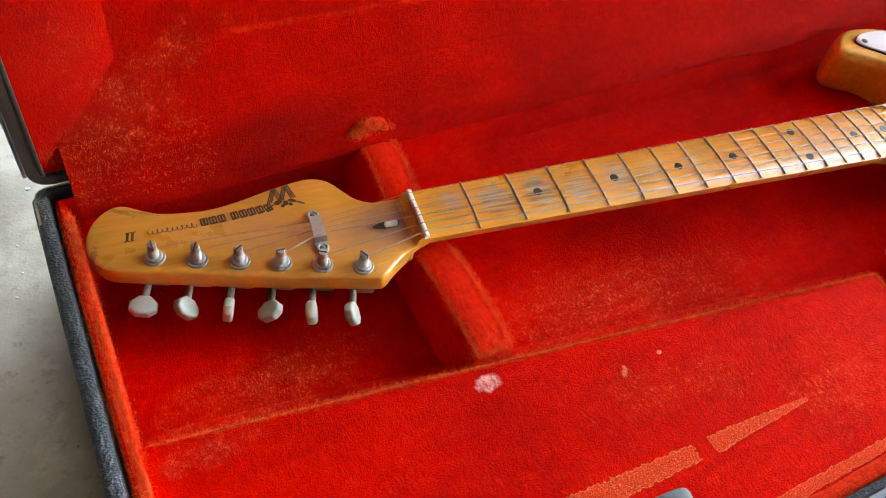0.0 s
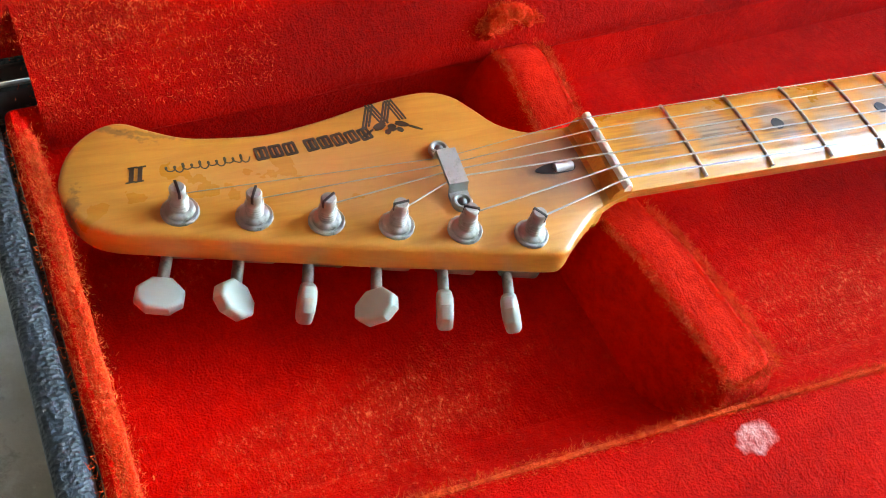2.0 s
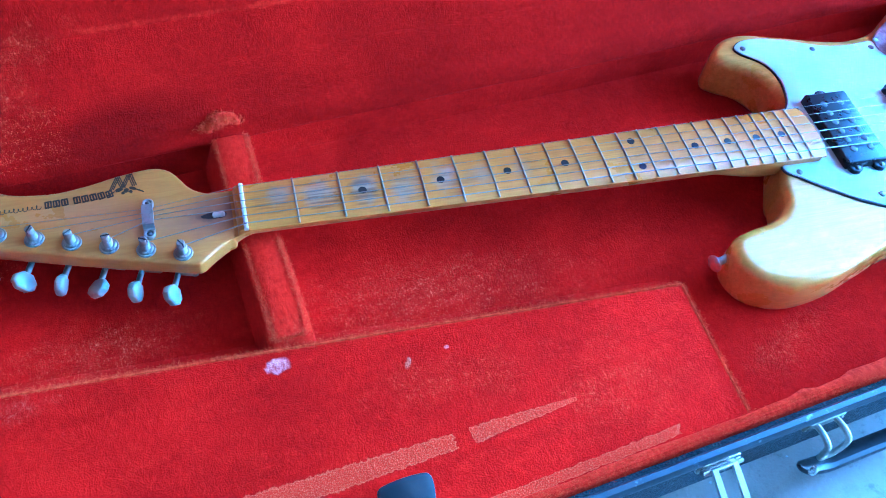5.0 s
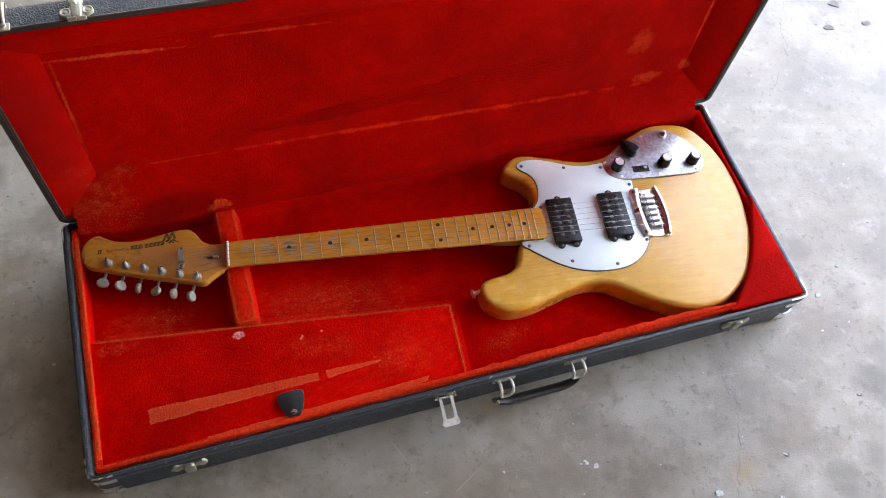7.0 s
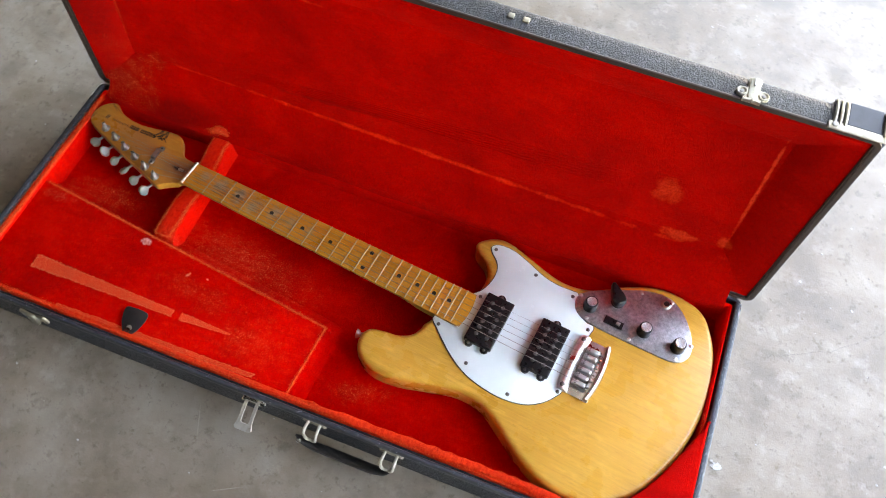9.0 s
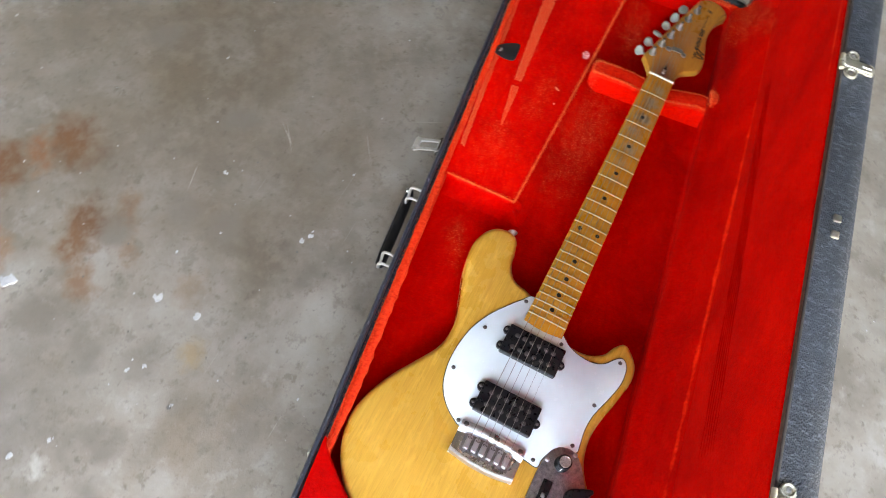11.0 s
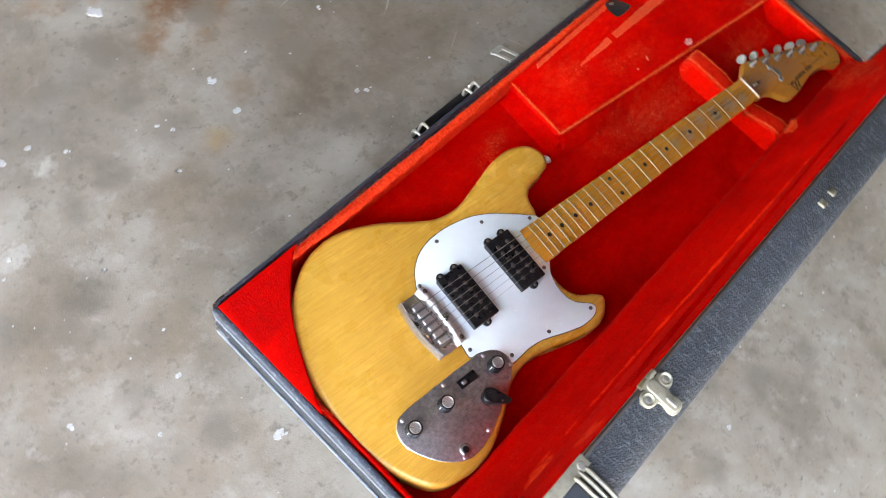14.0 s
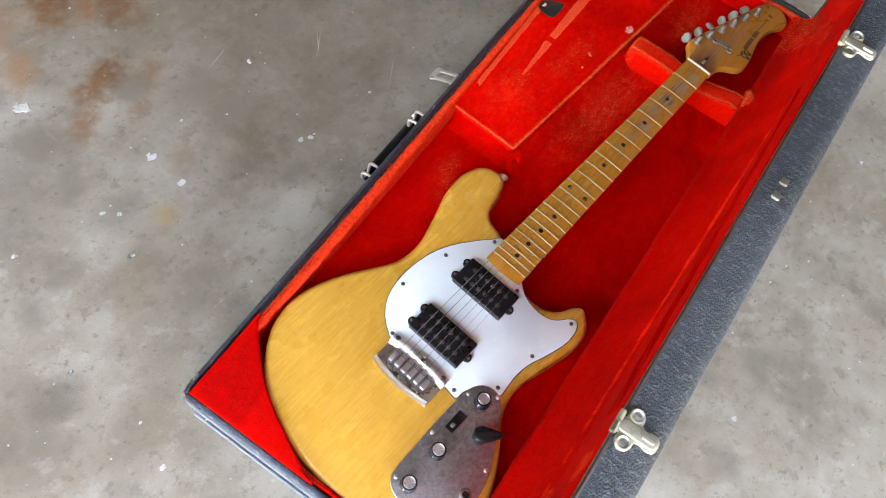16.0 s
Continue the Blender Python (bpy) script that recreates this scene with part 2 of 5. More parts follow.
def concrete(name):
    """Old polished garage concrete with cloudy stains, rust, lime marks and some painted shade."""
    m = Mat(name, rough=0.45, Specular_IOR_Level=0.5)
    a, b, c, d = m.noise(2.1, detail=9.0, rough=0.62), m.noise(8.5, detail=9.0, rough=0.66), m.noise(70.0, detail=7.0, rough=0.72), m.noise(420.0, detail=3.0)
    e, g = m.noise(19.0, detail=10.0, rough=0.7), m.noise(34.0, m.where((1, 1, 1), (0, 0, 0.6), (3, 7, 0)), detail=9.0, rough=0.7)
    col = m.ramp(a, (0.34, (0.240, 0.208, 0.170)), (0.50, (0.300, 0.268, 0.230)), (0.66, (0.365, 0.343, 0.310)))
    col = m.mix(m.ramp(b, (0.36, 0.60), (0.50, 0.0)), col, (0.175, 0.152, 0.127))
    col = m.mix(m.ramp(b, (0.52, 0.0), (0.68, 0.5)), col, (0.430, 0.408, 0.378))
    col = m.mix(m.ramp(e, (0.54, 0.0), (0.64, 0.45)), col, (0.448, 0.428, 0.400))
    col = m.mix(m.ramp(e, (0.36, 0.55), (0.43, 0.0)), col, (0.168, 0.145, 0.121))
    col = m.mix(m.ramp(g, (0.60, 0.0), (0.65, 0.6)), col, (0.165, 0.138, 0.108))
    col = m.mix(m.ramp(c, (0.56, 0.0), (0.68, 0.7)), col, (0.128, 0.110, 0.091))
    col = m.mix(m.ramp(c, (0.27, 0.6), (0.37, 0.0)), col, (0.512, 0.495, 0.461))
    brown = m.noise(5.2, m.where((1, 1, 1), (0, 0, 1.1), (5, 2, 0)), detail=9.0, rough=0.68, warp=0.6)
    col = m.mix(m.ramp(brown, (0.50, 0.0), (0.68, 0.48)), col, (0.225, 0.170, 0.118))
    scratch = m.noise(3.0, m.where((0.9, 70, 1), (0, 0, 0.75)), detail=2.0, rough=0.5)
    col = m.mix(m.math("MULTIPLY", m.ramp(scratch, (0.735, 0.0), (0.75, 0.5)), m.ramp(e, (0.48, 0.0), (0.56, 1.0))), col, (0.50, 0.485, 0.455))
    flaky = m.ramp(m.noise(55.0, detail=10.0, rough=0.75), (0.38, 0.45), (0.54, 1.0))
    for tone, fac, *rest in (
        ((0.195, 0.092, 0.046), 1.0, 0.600, -0.806, 0.056, 0.046, 20, 0.6, 0.7, 34.0),
        ((0.195, 0.092, 0.046), 1.0, 0.516, -0.742, 0.062, 0.050, 40, 0.6, 0.7, 34.0),
        ((0.300, 0.125, 0.052), 0.9, 0.555, -0.772, 0.050, 0.026, 35, 0.7, 0.9, 40.0),
        ((0.180, 0.084, 0.042), 1.0, 0.616, -0.640, 0.052, 0.044, 45, 0.7, 0.8, 34.0),
        ((0.215, 0.104, 0.052), 0.95, 0.655, -0.640, 0.042, 0.030, 30, 0.7, 0.9, 44.0),
        ((0.250, 0.128, 0.068), 0.85, 0.695, -0.600, 0.046, 0.026, 48, 0.7, 0.9, 44.0),
        ((0.270, 0.140, 0.076), 0.8, 0.568, -0.608, 0.044, 0.022, 30, 0.8, 1.0, 40.0),
        ((0.250, 0.135, 0.075), 0.7, 0.622, -0.570, 0.034, 0.018, 40, 0.8, 1.1, 50.0),
        ((0.320, 0.160, 0.075), 0.8, 0.705, -0.733, 0.052, 0.026, 60, 0.8, 1.0, 40.0),
        ((0.320, 0.150, 0.065), 0.6, 0.690, -0.840, 0.087, 0.058, 20, 0.8, 0.9, 30.0),
        ((0.320, 0.150, 0.065), 0.5, 0.760, -0.760, 0.087, 0.051, 20, 0.8, 0.9, 30.0),
        ((0.270, 0.170, 0.105), 0.6, 0.633, -0.460, 0.040, 0.028, 10, 0.8, 0.9, 50.0),
        ((0.370, 0.255, 0.130), 0.7, 0.713, -0.406, 0.032, 0.026, 10, 0.7, 0.8, 50.0),
    ):
        col = m.mix(m.math("MULTIPLY", m.math("MULTIPLY", m.blot(*rest), fac), flaky), col, tone)
    for tone, fac, *rest in (
        ((0.152, 0.133, 0.113), 0.6, 0.860, -0.560, 0.170, 0.100, 30, 0.95, 0.6, 9.0),
        # Two brown stains that also paint in the lid's soft shadow beside the case.
        ((0.130, 0.102, 0.072), 0.80, 0.530, -0.390, 0.300, 0.095, 8, 0.95, 0.6, 12.0),
        ((0.135, 0.101, 0.066), 0.85, 0.28, -0.62, 0.55, 0.38, 8, 0.95, 0.45, 5.0),
        ((0.150, 0.132, 0.110), 0.85, 1.116, -0.443, 0.036, 0.034, 0, 0.4, 0.3, 40.0),
        ((0.150, 0.132, 0.110), 0.8, 0.975, -0.301, 0.046, 0.036, 0, 0.5, 0.4, 40.0),
        ((0.160, 0.141, 0.117), 0.75, 1.072, -0.305, 0.044, 0.040, 0, 0.6, 0.5, 40.0),
        ((0.130, 0.113, 0.094), 0.85, 1.034, -0.494, 0.020, 0.015, 0, 0.4, 0.6, 60.0),
        ((0.130, 0.113, 0.094), 0.85, 1.012, -0.640, 0.030, 0.015, 40, 0.4, 0.6, 60.0),
        ((0.085, 0.072, 0.060), 0.85, 0.861, -0.805, 0.024, 0.011, 40, 0.4, 0.8, 80.0),
        ((0.100, 0.086, 0.072), 0.8, 0.838, -0.838, 0.016, 0.010, 10, 0.4, 0.8, 80.0),
        ((0.150, 0.132, 0.110), 0.7, 0.905, -0.720, 0.030, 0.018, 20, 0.5, 0.6, 50.0),
        ((0.550, 0.535, 0.505), 0.6, 0.346, -0.475, 0.0299, 0.0010, -142, 0.6, 0.6, 120.0),
        ((0.550, 0.535, 0.505), 0.6, 0.345, -0.478, 0.0280, 0.0010, 50, 0.6, 0.6, 120.0),
        ((0.520, 0.505, 0.475), 0.5, 0.300, -0.360, 0.0240, 0.0009, 35, 0.6, 0.6, 120.0),
        ((0.520, 0.505, 0.475), 0.5, 0.210, -0.300, 0.0320, 0.0009, -60, 0.6, 0.6, 120.0),
        ((0.520, 0.505, 0.475), 0.5, 0.480, -0.560, 0.0260, 0.0010, 15, 0.6, 0.6, 120.0),
        ((0.500, 0.485, 0.465), 0.6, 1.019, -0.397, 0.028, 0.018, 20, 0.6, 1.4, 150.0),
        ((0.500, 0.485, 0.465), 0.4, 1.220, -0.397, 0.036, 0.024, 0, 0.6, 1.4, 150.0),
        ((0.560, 0.542, 0.506), 0.7, 0.924, -0.490, 0.022, 0.015, 30, 0.7, 0.9, 90.0),
        ((0.500, 0.484, 0.452), 0.3, 1.110, -0.400, 0.16, 0.12, 0, 0.95, 0.7, 14.0),
    ):
        col = m.mix(m.math("MULTIPLY", m.math("MULTIPLY", m.blot(*rest), fac), m.ramp(e, (0.36, 0.35), (0.56, 1.0))), col, tone)
    # Roundish damp-dark blotches, a few centimetres across.
    v = m.node("TexVoronoi", Scale=13.0, Randomness=1.0)
    w = m.node("Mix")
    w.data_type = "VECTOR"
    w.inputs[0].default_value = 0.05
    nz = m.node("TexNoise", Scale=24.0, Detail=5.0)
    m.link(m.where(), nz.inputs["Vector"])
    m.link(m.where(), w.inputs[4])
    m.link(nz.outputs["Color"], w.inputs[5])
    m.link(w.outputs[1], v.inputs["Vector"])
    sep = m.node("SeparateColor")
    m.link(v.outputs["Color"], sep.inputs[0])
    blotch = m.math("MULTIPLY", m.ramp(v.outputs["Distance"], (0.16, 1.0), (0.42, 0.0)), m.ramp(sep.outputs[0], (0.42, 0.0), (0.75, 0.80)))
    col = m.mix(blotch, col, (0.200, 0.176, 0.150))
    col = m.mix(1.0, col, (0.845, 0.795, 0.722), "MULTIPLY")
    m.color(col)
    m.rough(m.ramp(b, (0.3, 0.30), (0.7, 0.55)))
    return m.bump(m.math("ADD", m.math("MULTIPLY", d, 0.5), c), 0.30, 0.0018).m


def tolex(name, low=(0.013, 0.017, 0.021), high=(0.030, 0.037, 0.046), scuffed=0.45, scuff_glint=(0.17, 0.19, 0.21), relief=1.0):
    """Dark blue-black leather-grained vinyl, scuffed grey."""
    m = Mat(name, (0.03, 0.035, 0.045), 0.42, Specular_IOR_Level=0.38)
    v = m.node("TexVoronoi", Scale=480.0)
    m.link(m.where((1.0, 1.5, 1.25)), v.inputs["Vector"])
    n, k = m.noise(170.0, detail=5.0, rough=0.65), m.noise(9.0, detail=5.0)
    col = m.ramp(k, (0.3, low), (0.7, high))
    col = m.mix(m.ramp(n, (0.60, 0.0), (0.74, scuffed)), col, scuff_glint)
    # Wavy creases of the grain with rubbed crests, paled to paint in glints.
    crease = m.noise(170.0, m.where((2.4, 0.7, 0.9)), detail=4.0, rough=0.6, warp=0.5)
    col = m.mix(m.ramp(crease, (0.52, 0.0), (0.66, scuffed * 0.65)), col, scuff_glint)
    m.color(col)
    m.rough(m.ramp(n, (0.3, 0.42), (0.7, 0.70)))
    return m.bump(m.math("ADD", v.outputs["Distance"], m.math("ADD", m.math("MULTIPLY", n, 0.5), m.math("MULTIPLY", crease, 1.2))), relief, 0.0010).m


CONCRETE = concrete("old_concrete")
OUTSIDE = plain("pale_yard", (0.50, 0.48, 0.44), 0.9, 3.0)
WALLS = plain("garage_wall_paint", (0.10, 0.092, 0.085), 0.8, 8.0)
ROOF = plain("dark_roof_boards", (0.05, 0.047, 0.045), 0.8, 6.0)
TOLEX = tolex("black_vinyl")
EDGE = plain("worn_black_trim", (0.035, 0.04, 0.05), 0.4, 200.0, wear=(0.36, 0.38, 0.42))
VALANCE = plain("dark_brown_edge", (0.030, 0.020, 0.016), 0.45, 150.0)
PLUSH = plush("red_plush", rub=0.12)
RUBBED = plush("red_plush_rubbed", rub=0.3)
# The dark second patch paints the shade behind the headstock into the lining.
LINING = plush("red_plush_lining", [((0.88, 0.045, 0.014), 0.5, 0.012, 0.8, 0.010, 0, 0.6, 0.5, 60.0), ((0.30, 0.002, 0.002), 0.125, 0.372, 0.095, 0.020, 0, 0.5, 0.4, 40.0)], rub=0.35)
BOTTOM = plush("red_plush_bottom", [
    # Brush marks beside the box, brightened to paint in the sunlit stretch there.
    ((0.96, 0.200, 0.075), 0.345, 0.196, 0.150, 0.042, -8, 0.9, 0.7, 60.0),
    ((0.96, 0.200, 0.070), 0.100, 0.222, 0.080, 0.030, 0, 0.9, 1.0, 70.0),
    ((0.96, 0.180, 0.060), 0.060, 0.330, 0.035, 0.030, 0, 0.9, 1.0, 70.0),
    ((0.94, 0.180, 0.060), 0.600, 0.070, 0.050, 0.020, 20, 0.9, 1.1, 80.0),
], rub=0.28)
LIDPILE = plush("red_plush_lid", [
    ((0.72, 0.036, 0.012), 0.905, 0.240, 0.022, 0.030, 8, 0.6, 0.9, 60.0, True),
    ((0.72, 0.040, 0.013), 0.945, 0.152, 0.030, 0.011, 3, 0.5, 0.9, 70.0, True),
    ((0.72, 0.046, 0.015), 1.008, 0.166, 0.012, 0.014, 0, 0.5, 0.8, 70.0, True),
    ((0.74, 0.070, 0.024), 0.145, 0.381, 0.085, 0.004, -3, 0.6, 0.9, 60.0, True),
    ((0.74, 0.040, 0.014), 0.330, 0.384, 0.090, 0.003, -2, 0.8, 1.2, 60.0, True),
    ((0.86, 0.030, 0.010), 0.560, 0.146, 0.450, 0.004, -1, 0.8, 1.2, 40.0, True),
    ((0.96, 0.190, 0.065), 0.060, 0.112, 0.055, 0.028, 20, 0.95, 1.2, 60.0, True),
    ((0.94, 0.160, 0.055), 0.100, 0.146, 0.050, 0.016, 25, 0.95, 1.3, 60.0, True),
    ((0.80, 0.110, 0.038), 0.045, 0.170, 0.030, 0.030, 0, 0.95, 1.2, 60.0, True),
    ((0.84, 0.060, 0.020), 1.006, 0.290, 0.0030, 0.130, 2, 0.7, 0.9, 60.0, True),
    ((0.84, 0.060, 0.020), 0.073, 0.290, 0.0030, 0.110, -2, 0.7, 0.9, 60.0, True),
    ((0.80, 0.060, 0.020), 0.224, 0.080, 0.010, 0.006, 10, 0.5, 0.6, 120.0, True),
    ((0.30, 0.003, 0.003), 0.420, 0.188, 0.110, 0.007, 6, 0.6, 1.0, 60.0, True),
    # Shade painted in: behind the headstock, then on the lid's left end.
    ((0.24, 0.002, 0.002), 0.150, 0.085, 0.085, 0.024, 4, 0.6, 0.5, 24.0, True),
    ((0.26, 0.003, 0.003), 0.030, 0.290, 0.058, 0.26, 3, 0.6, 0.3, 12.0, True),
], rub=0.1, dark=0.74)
REST = plush("red_plush_rest", [((0.80, 0.008, 0.004), 0.226, 0.27, 0.05, 0.20, 0, 0.3, 0.3, 90.0), ((0.94, 0.20, 0.08), 0.232, 0.180, 0.030, 0.010, 0, 0.9, 0.8, 120.0)], rub=0.3)
# Lighter copy of REST for its top, with the light put into the colour.
LIT_REST = plush("red_plush_lit_rest", [((0.86, 0.022, 0.008), 0.226, 0.27, 0.06, 0.20, 0, 0.3, 0.6, 90.0), ((0.94, 0.16, 0.06), 0.234, 0.180, 0.020, 0.012, 0, 0.9, 0.8, 120.0)], rub=0.5)
CRUSHED = plush("red_plush_crushed", rub=0.0, dark=0.62)
ASH = wood("aged_natural_ash", (0.53, 0.248, 0.028), (0.71, 0.372, 0.062), (0.44, 0.175, 0.016), (2.6, 50, 40), pores=0.45)
MAPLE = wood("aged_maple", (0.46, 0.185, 0.026), (0.58, 0.265, 0.042), (0.36, 0.14, 0.02), (6, 60, 60), 0.28)
BOARD = wood("worn_maple_board", (0.52, 0.188, 0.016), (0.65, 0.274, 0.028), (0.35, 0.120, 0.012), (5, 120, 60), 0.28, coat=0.6, worn=(
    ((0.36, 0.31, 0.25), 0.75, 0.054, 0.003, 0.015, 0.014, 5, 0.8, 1.1, 90.0),
    ((0.36, 0.31, 0.25), 0.65, 0.024, 0.006, 0.012, 0.010, 0, 0.8, 1.1, 90.0),
    ((0.36, 0.31, 0.25), 0.75, 0.088, 0.002, 0.013, 0.016, 0, 0.8, 1.1, 90.0),
    ((0.36, 0.31, 0.25), 0.70, 0.118, -0.003, 0.014, 0.015, 0, 0.8, 1.1, 90.0),
    ((0.36, 0.31, 0.25), 0.65, 0.150, 0.004, 0.013, 0.014, 0, 0.8, 1.0, 90.0),
    ((0.36, 0.27, 0.17), 0.55, 0.180, 0.000, 0.012, 0.014, 0, 0.8, 1.0, 90.0),
    ((0.36, 0.26, 0.16), 0.55, 0.215, 0.000, 0.012, 0.012, 0, 0.8, 1.0, 90.0)), smudge=(
    ((0.075, 0.045, 0.028), 0.70, 0.056, 0.000, 0.017, 0.018, 0, 0.4, 0.5, 60.0),
    ((0.075, 0.045, 0.028), 0.65, 0.088, -0.002, 0.014, 0.018, 0, 0.4, 0.5, 60.0),
    ((0.085, 0.050, 0.030), 0.40, 0.019, 0.002, 0.017, 0.017, 0, 0.5, 0.5, 60.0),
    ((0.085, 0.050, 0.030), 0.45, 0.122, 0.000, 0.017, 0.019, 0, 0.5, 0.5, 60.0),
    ((0.095, 0.055, 0.030), 0.35, 0.160, 0.000, 0.022, 0.019, 0, 0.6, 0.6, 60.0),
    ((0.110, 0.060, 0.030), 0.25, 0.290, 0.000, 0.110, 0.022, 0, 0.6, 0.6, 60.0)))
HEADWOOD = wood("aged_maple_head", (0.470, 0.178, 0.024), (0.560, 0.236, 0.036), (0.40, 0.145, 0.02), (5, 40, 40), 0.30, worn=(
    ((0.44, 0.20, 0.085), 0.7, -0.085, 0.006, 0.085, 0.024, -16, 0.95, 0.5, 40.0),
    ((0.23, 0.115, 0.075), 0.85, -0.026, 0.000, 0.036, 0.022, 0, 0.95, 0.5, 60.0),
    ((0.05, 0.030, 0.022), 0.8, -0.0255, 0.000, 0.015, 0.0055, 0, 0.8, 0.7, 150.0),
    ((0.16, 0.085, 0.06), 0.6, -0.012, 0.004, 0.012, 0.020, 0, 0.9, 0.6, 80.0),
    ((0.10, 0.05, 0.025), 0.6, -0.192, 0.0525, 0.020, 0.0020, -32, 0.5, 1.1, 520.0),
    ((0.10, 0.05, 0.025), 0.5, -0.176, 0.0465, 0.014, 0.0014, -22, 0.5, 1.2, 620.0),
    ((0.10, 0.05, 0.025), 0.65, -0.207, 0.016, 0.012, 0.0030, 70, 0.5, 1.0, 480.0)))
GUARD = plain("white_guard", (0.77, 0.86, 0.85), 0.22, 60.0)
PLY = plain("black_ply", (0.02, 0.02, 0.02), 0.4)
BLACK = plain("black_plastic", (0.008, 0.008, 0.009), 0.30, 160.0, Specular_IOR_Level=0.32)
LEATHER = plain("black_leather", (0.018, 0.017, 0.017), 0.42, 240.0)
CHROME = metal("tarnished_chrome", (0.74, 0.73, 0.72), 0.20)
PITTED = pitted("pitted_chrome_plate", (0.31, 0.32, 0.335), (0.64, 0.65, 0.68), 0.34)
SATIN = metal("worn_satin_chrome", (0.72, 0.71, 0.69), 0.36, (0.30, 0.26, 0.22), 0.6)
PALE = metal("pale_nickel", (0.58, 0.56, 0.51), 0.5, (0.34, 0.30, 0.24), 0.6)
DULL = metal("browned_chrome", (0.50, 0.47, 0.44), 0.26, (0.20, 0.16, 0.12), 0.8)
NICKEL = metal("dull_nickel", (0.36, 0.345, 0.32), 0.5, (0.12, 0.105, 0.09), 1.0)
CAP = turned("spun_aluminium", (0.93, 0.93, 0.92))
POLE = metal("dull_pole_steel", (0.13, 0.127, 0.125), 0.55)
OXIDE = metal("oxidised_steel", (0.16, 0.15, 0.14), 0.4)
BRASSY = metal("yellowed_nickel", (0.44, 0.42, 0.34), 0.46, (0.20, 0.165, 0.105), 0.8)
STEEL = metal("string_steel", (0.34, 0.325, 0.295), 0.36)
FRETWIRE = metal("fret_wire", (0.41, 0.35, 0.25), 0.42)
BONE = plain("aged_bone", (0.78, 0.73, 0.62), 0.4, 300.0)
PEARL = plain("pearl_plastic", (0.37, 0.38, 0.32), 0.36, 90.0)
INK = plain("dark_brown_ink", (0.045, 0.028, 0.018), 0.4, 300.0)
DOT = plain("black_inlay", (0.012, 0.010, 0.010), 0.35)
LIME = plain("white_flakes", (0.50, 0.485, 0.455), 0.85, 700.0, wear=(0.24, 0.22, 0.20))
PIPING = plain("worn_grey_piping", (0.20, 0.225, 0.26), 0.4, 300.0, wear=(0.62, 0.64, 0.66))
SLATE = tolex("slate_vinyl_edge", (0.026, 0.033, 0.042), (0.062, 0.078, 0.098), 0.45, (0.30, 0.34, 0.38), 0.3)
CRACK = plain("crack_dirt", (0.16, 0.142, 0.125), 0.9)
PATCH = plain("smooth_slate_vinyl", (0.034, 0.042, 0.053), 0.48, 90.0)
RUBBER = plain("black_rubber", (0.012, 0.012, 0.013), 0.45)


# ---- mesh helpers ----
def part(name, bm, material, parent=None, label="", smooth=True):
    me = bpy.data.meshes.new(name)
    bmesh.ops.recalc_face_normals(bm, faces=bm.faces)
    bm.to_mesh(me)
    bm.free()
    me.materials.append(material)
    if smooth:
        me.shade_smooth()
        me.set_sharp_from_angle(angle=radians(38))
    ob = new(name, me)
    if parent:
        ob.parent = parent
    return tagged(ob, label) if label else ob


def thing(name, label, category, m=None, group="", kind=""):
    e = new(name)
    e.empty_display_size = 0.05
    if m is not None:
        e.matrix_basis = m
    return tagged(e, label, category, group, kind)


def spline(points, n=8, closed=True):
    """Catmull-Rom through the points."""
    p, out = [Vector(q) for q in points], []
    c = len(p)
    for i in range(c if closed else c - 1):
        a, b, d, e = (p[(i - 1) % c], p[i], p[(i + 1) % c], p[(i + 2) % c]) if closed else (p[max(i - 1, 0)], p[i], p[i + 1], p[min(i + 2, c - 1)])
        for k in range(n):
            t = k / n
            out.append(0.5 * ((2 * b) + (d - a) * t + (2 * a - 5 * b + 4 * d - e) * t * t + (3 * b - a - 3 * d + e) * t ** 3))
    return out if closed else out + [p[-1]]


def inset(loop, o):
    """The loop (x, y) moved inwards by o."""
    pts = [Vector((q[0], q[1])) for q in loop]
    area = sum(a.x * b.y - b.x * a.y for a, b in zip(pts, pts[1:] + pts[:1]))
    s, n = (1 if area > 0 else -1), len(pts)
    way = [(pts[(i + 1) % n] - pts[i - 1]).normalized() for i in range(n)]
    if n > 60:   # long smooth outlines: even the directions out, so that tight tips do not fold over
        way = [sum((way[(i + k) % n] for k in range(-3, 4)), Vector((0, 0))).normalized() for i in range(n)]
    return [q + Vector((-d.y, d.x)) * o * s for q, d in zip(pts, way)]


def rings(bm, loops, cap=True, close=False):
    """Skins loops of equal length one after another."""
    vs = [[bm.verts.new(q) for q in loop] for loop in loops]
    n = len(vs[0])
    pairs = list(zip(vs, vs[1:])) + ([(vs[-1], vs[0])] if close else [])
    for a, b in pairs:
        for i in range(n):
            bm.faces.new((a[i], a[(i + 1) % n], b[(i + 1) % n], b[i]))
    if cap and not close:
        for loop in (vs[0], vs[-1]):
            f = bm.faces.new(loop)
            f.normal_update()
            bmesh.ops.triangulate(bm, faces=[f])
    return bm


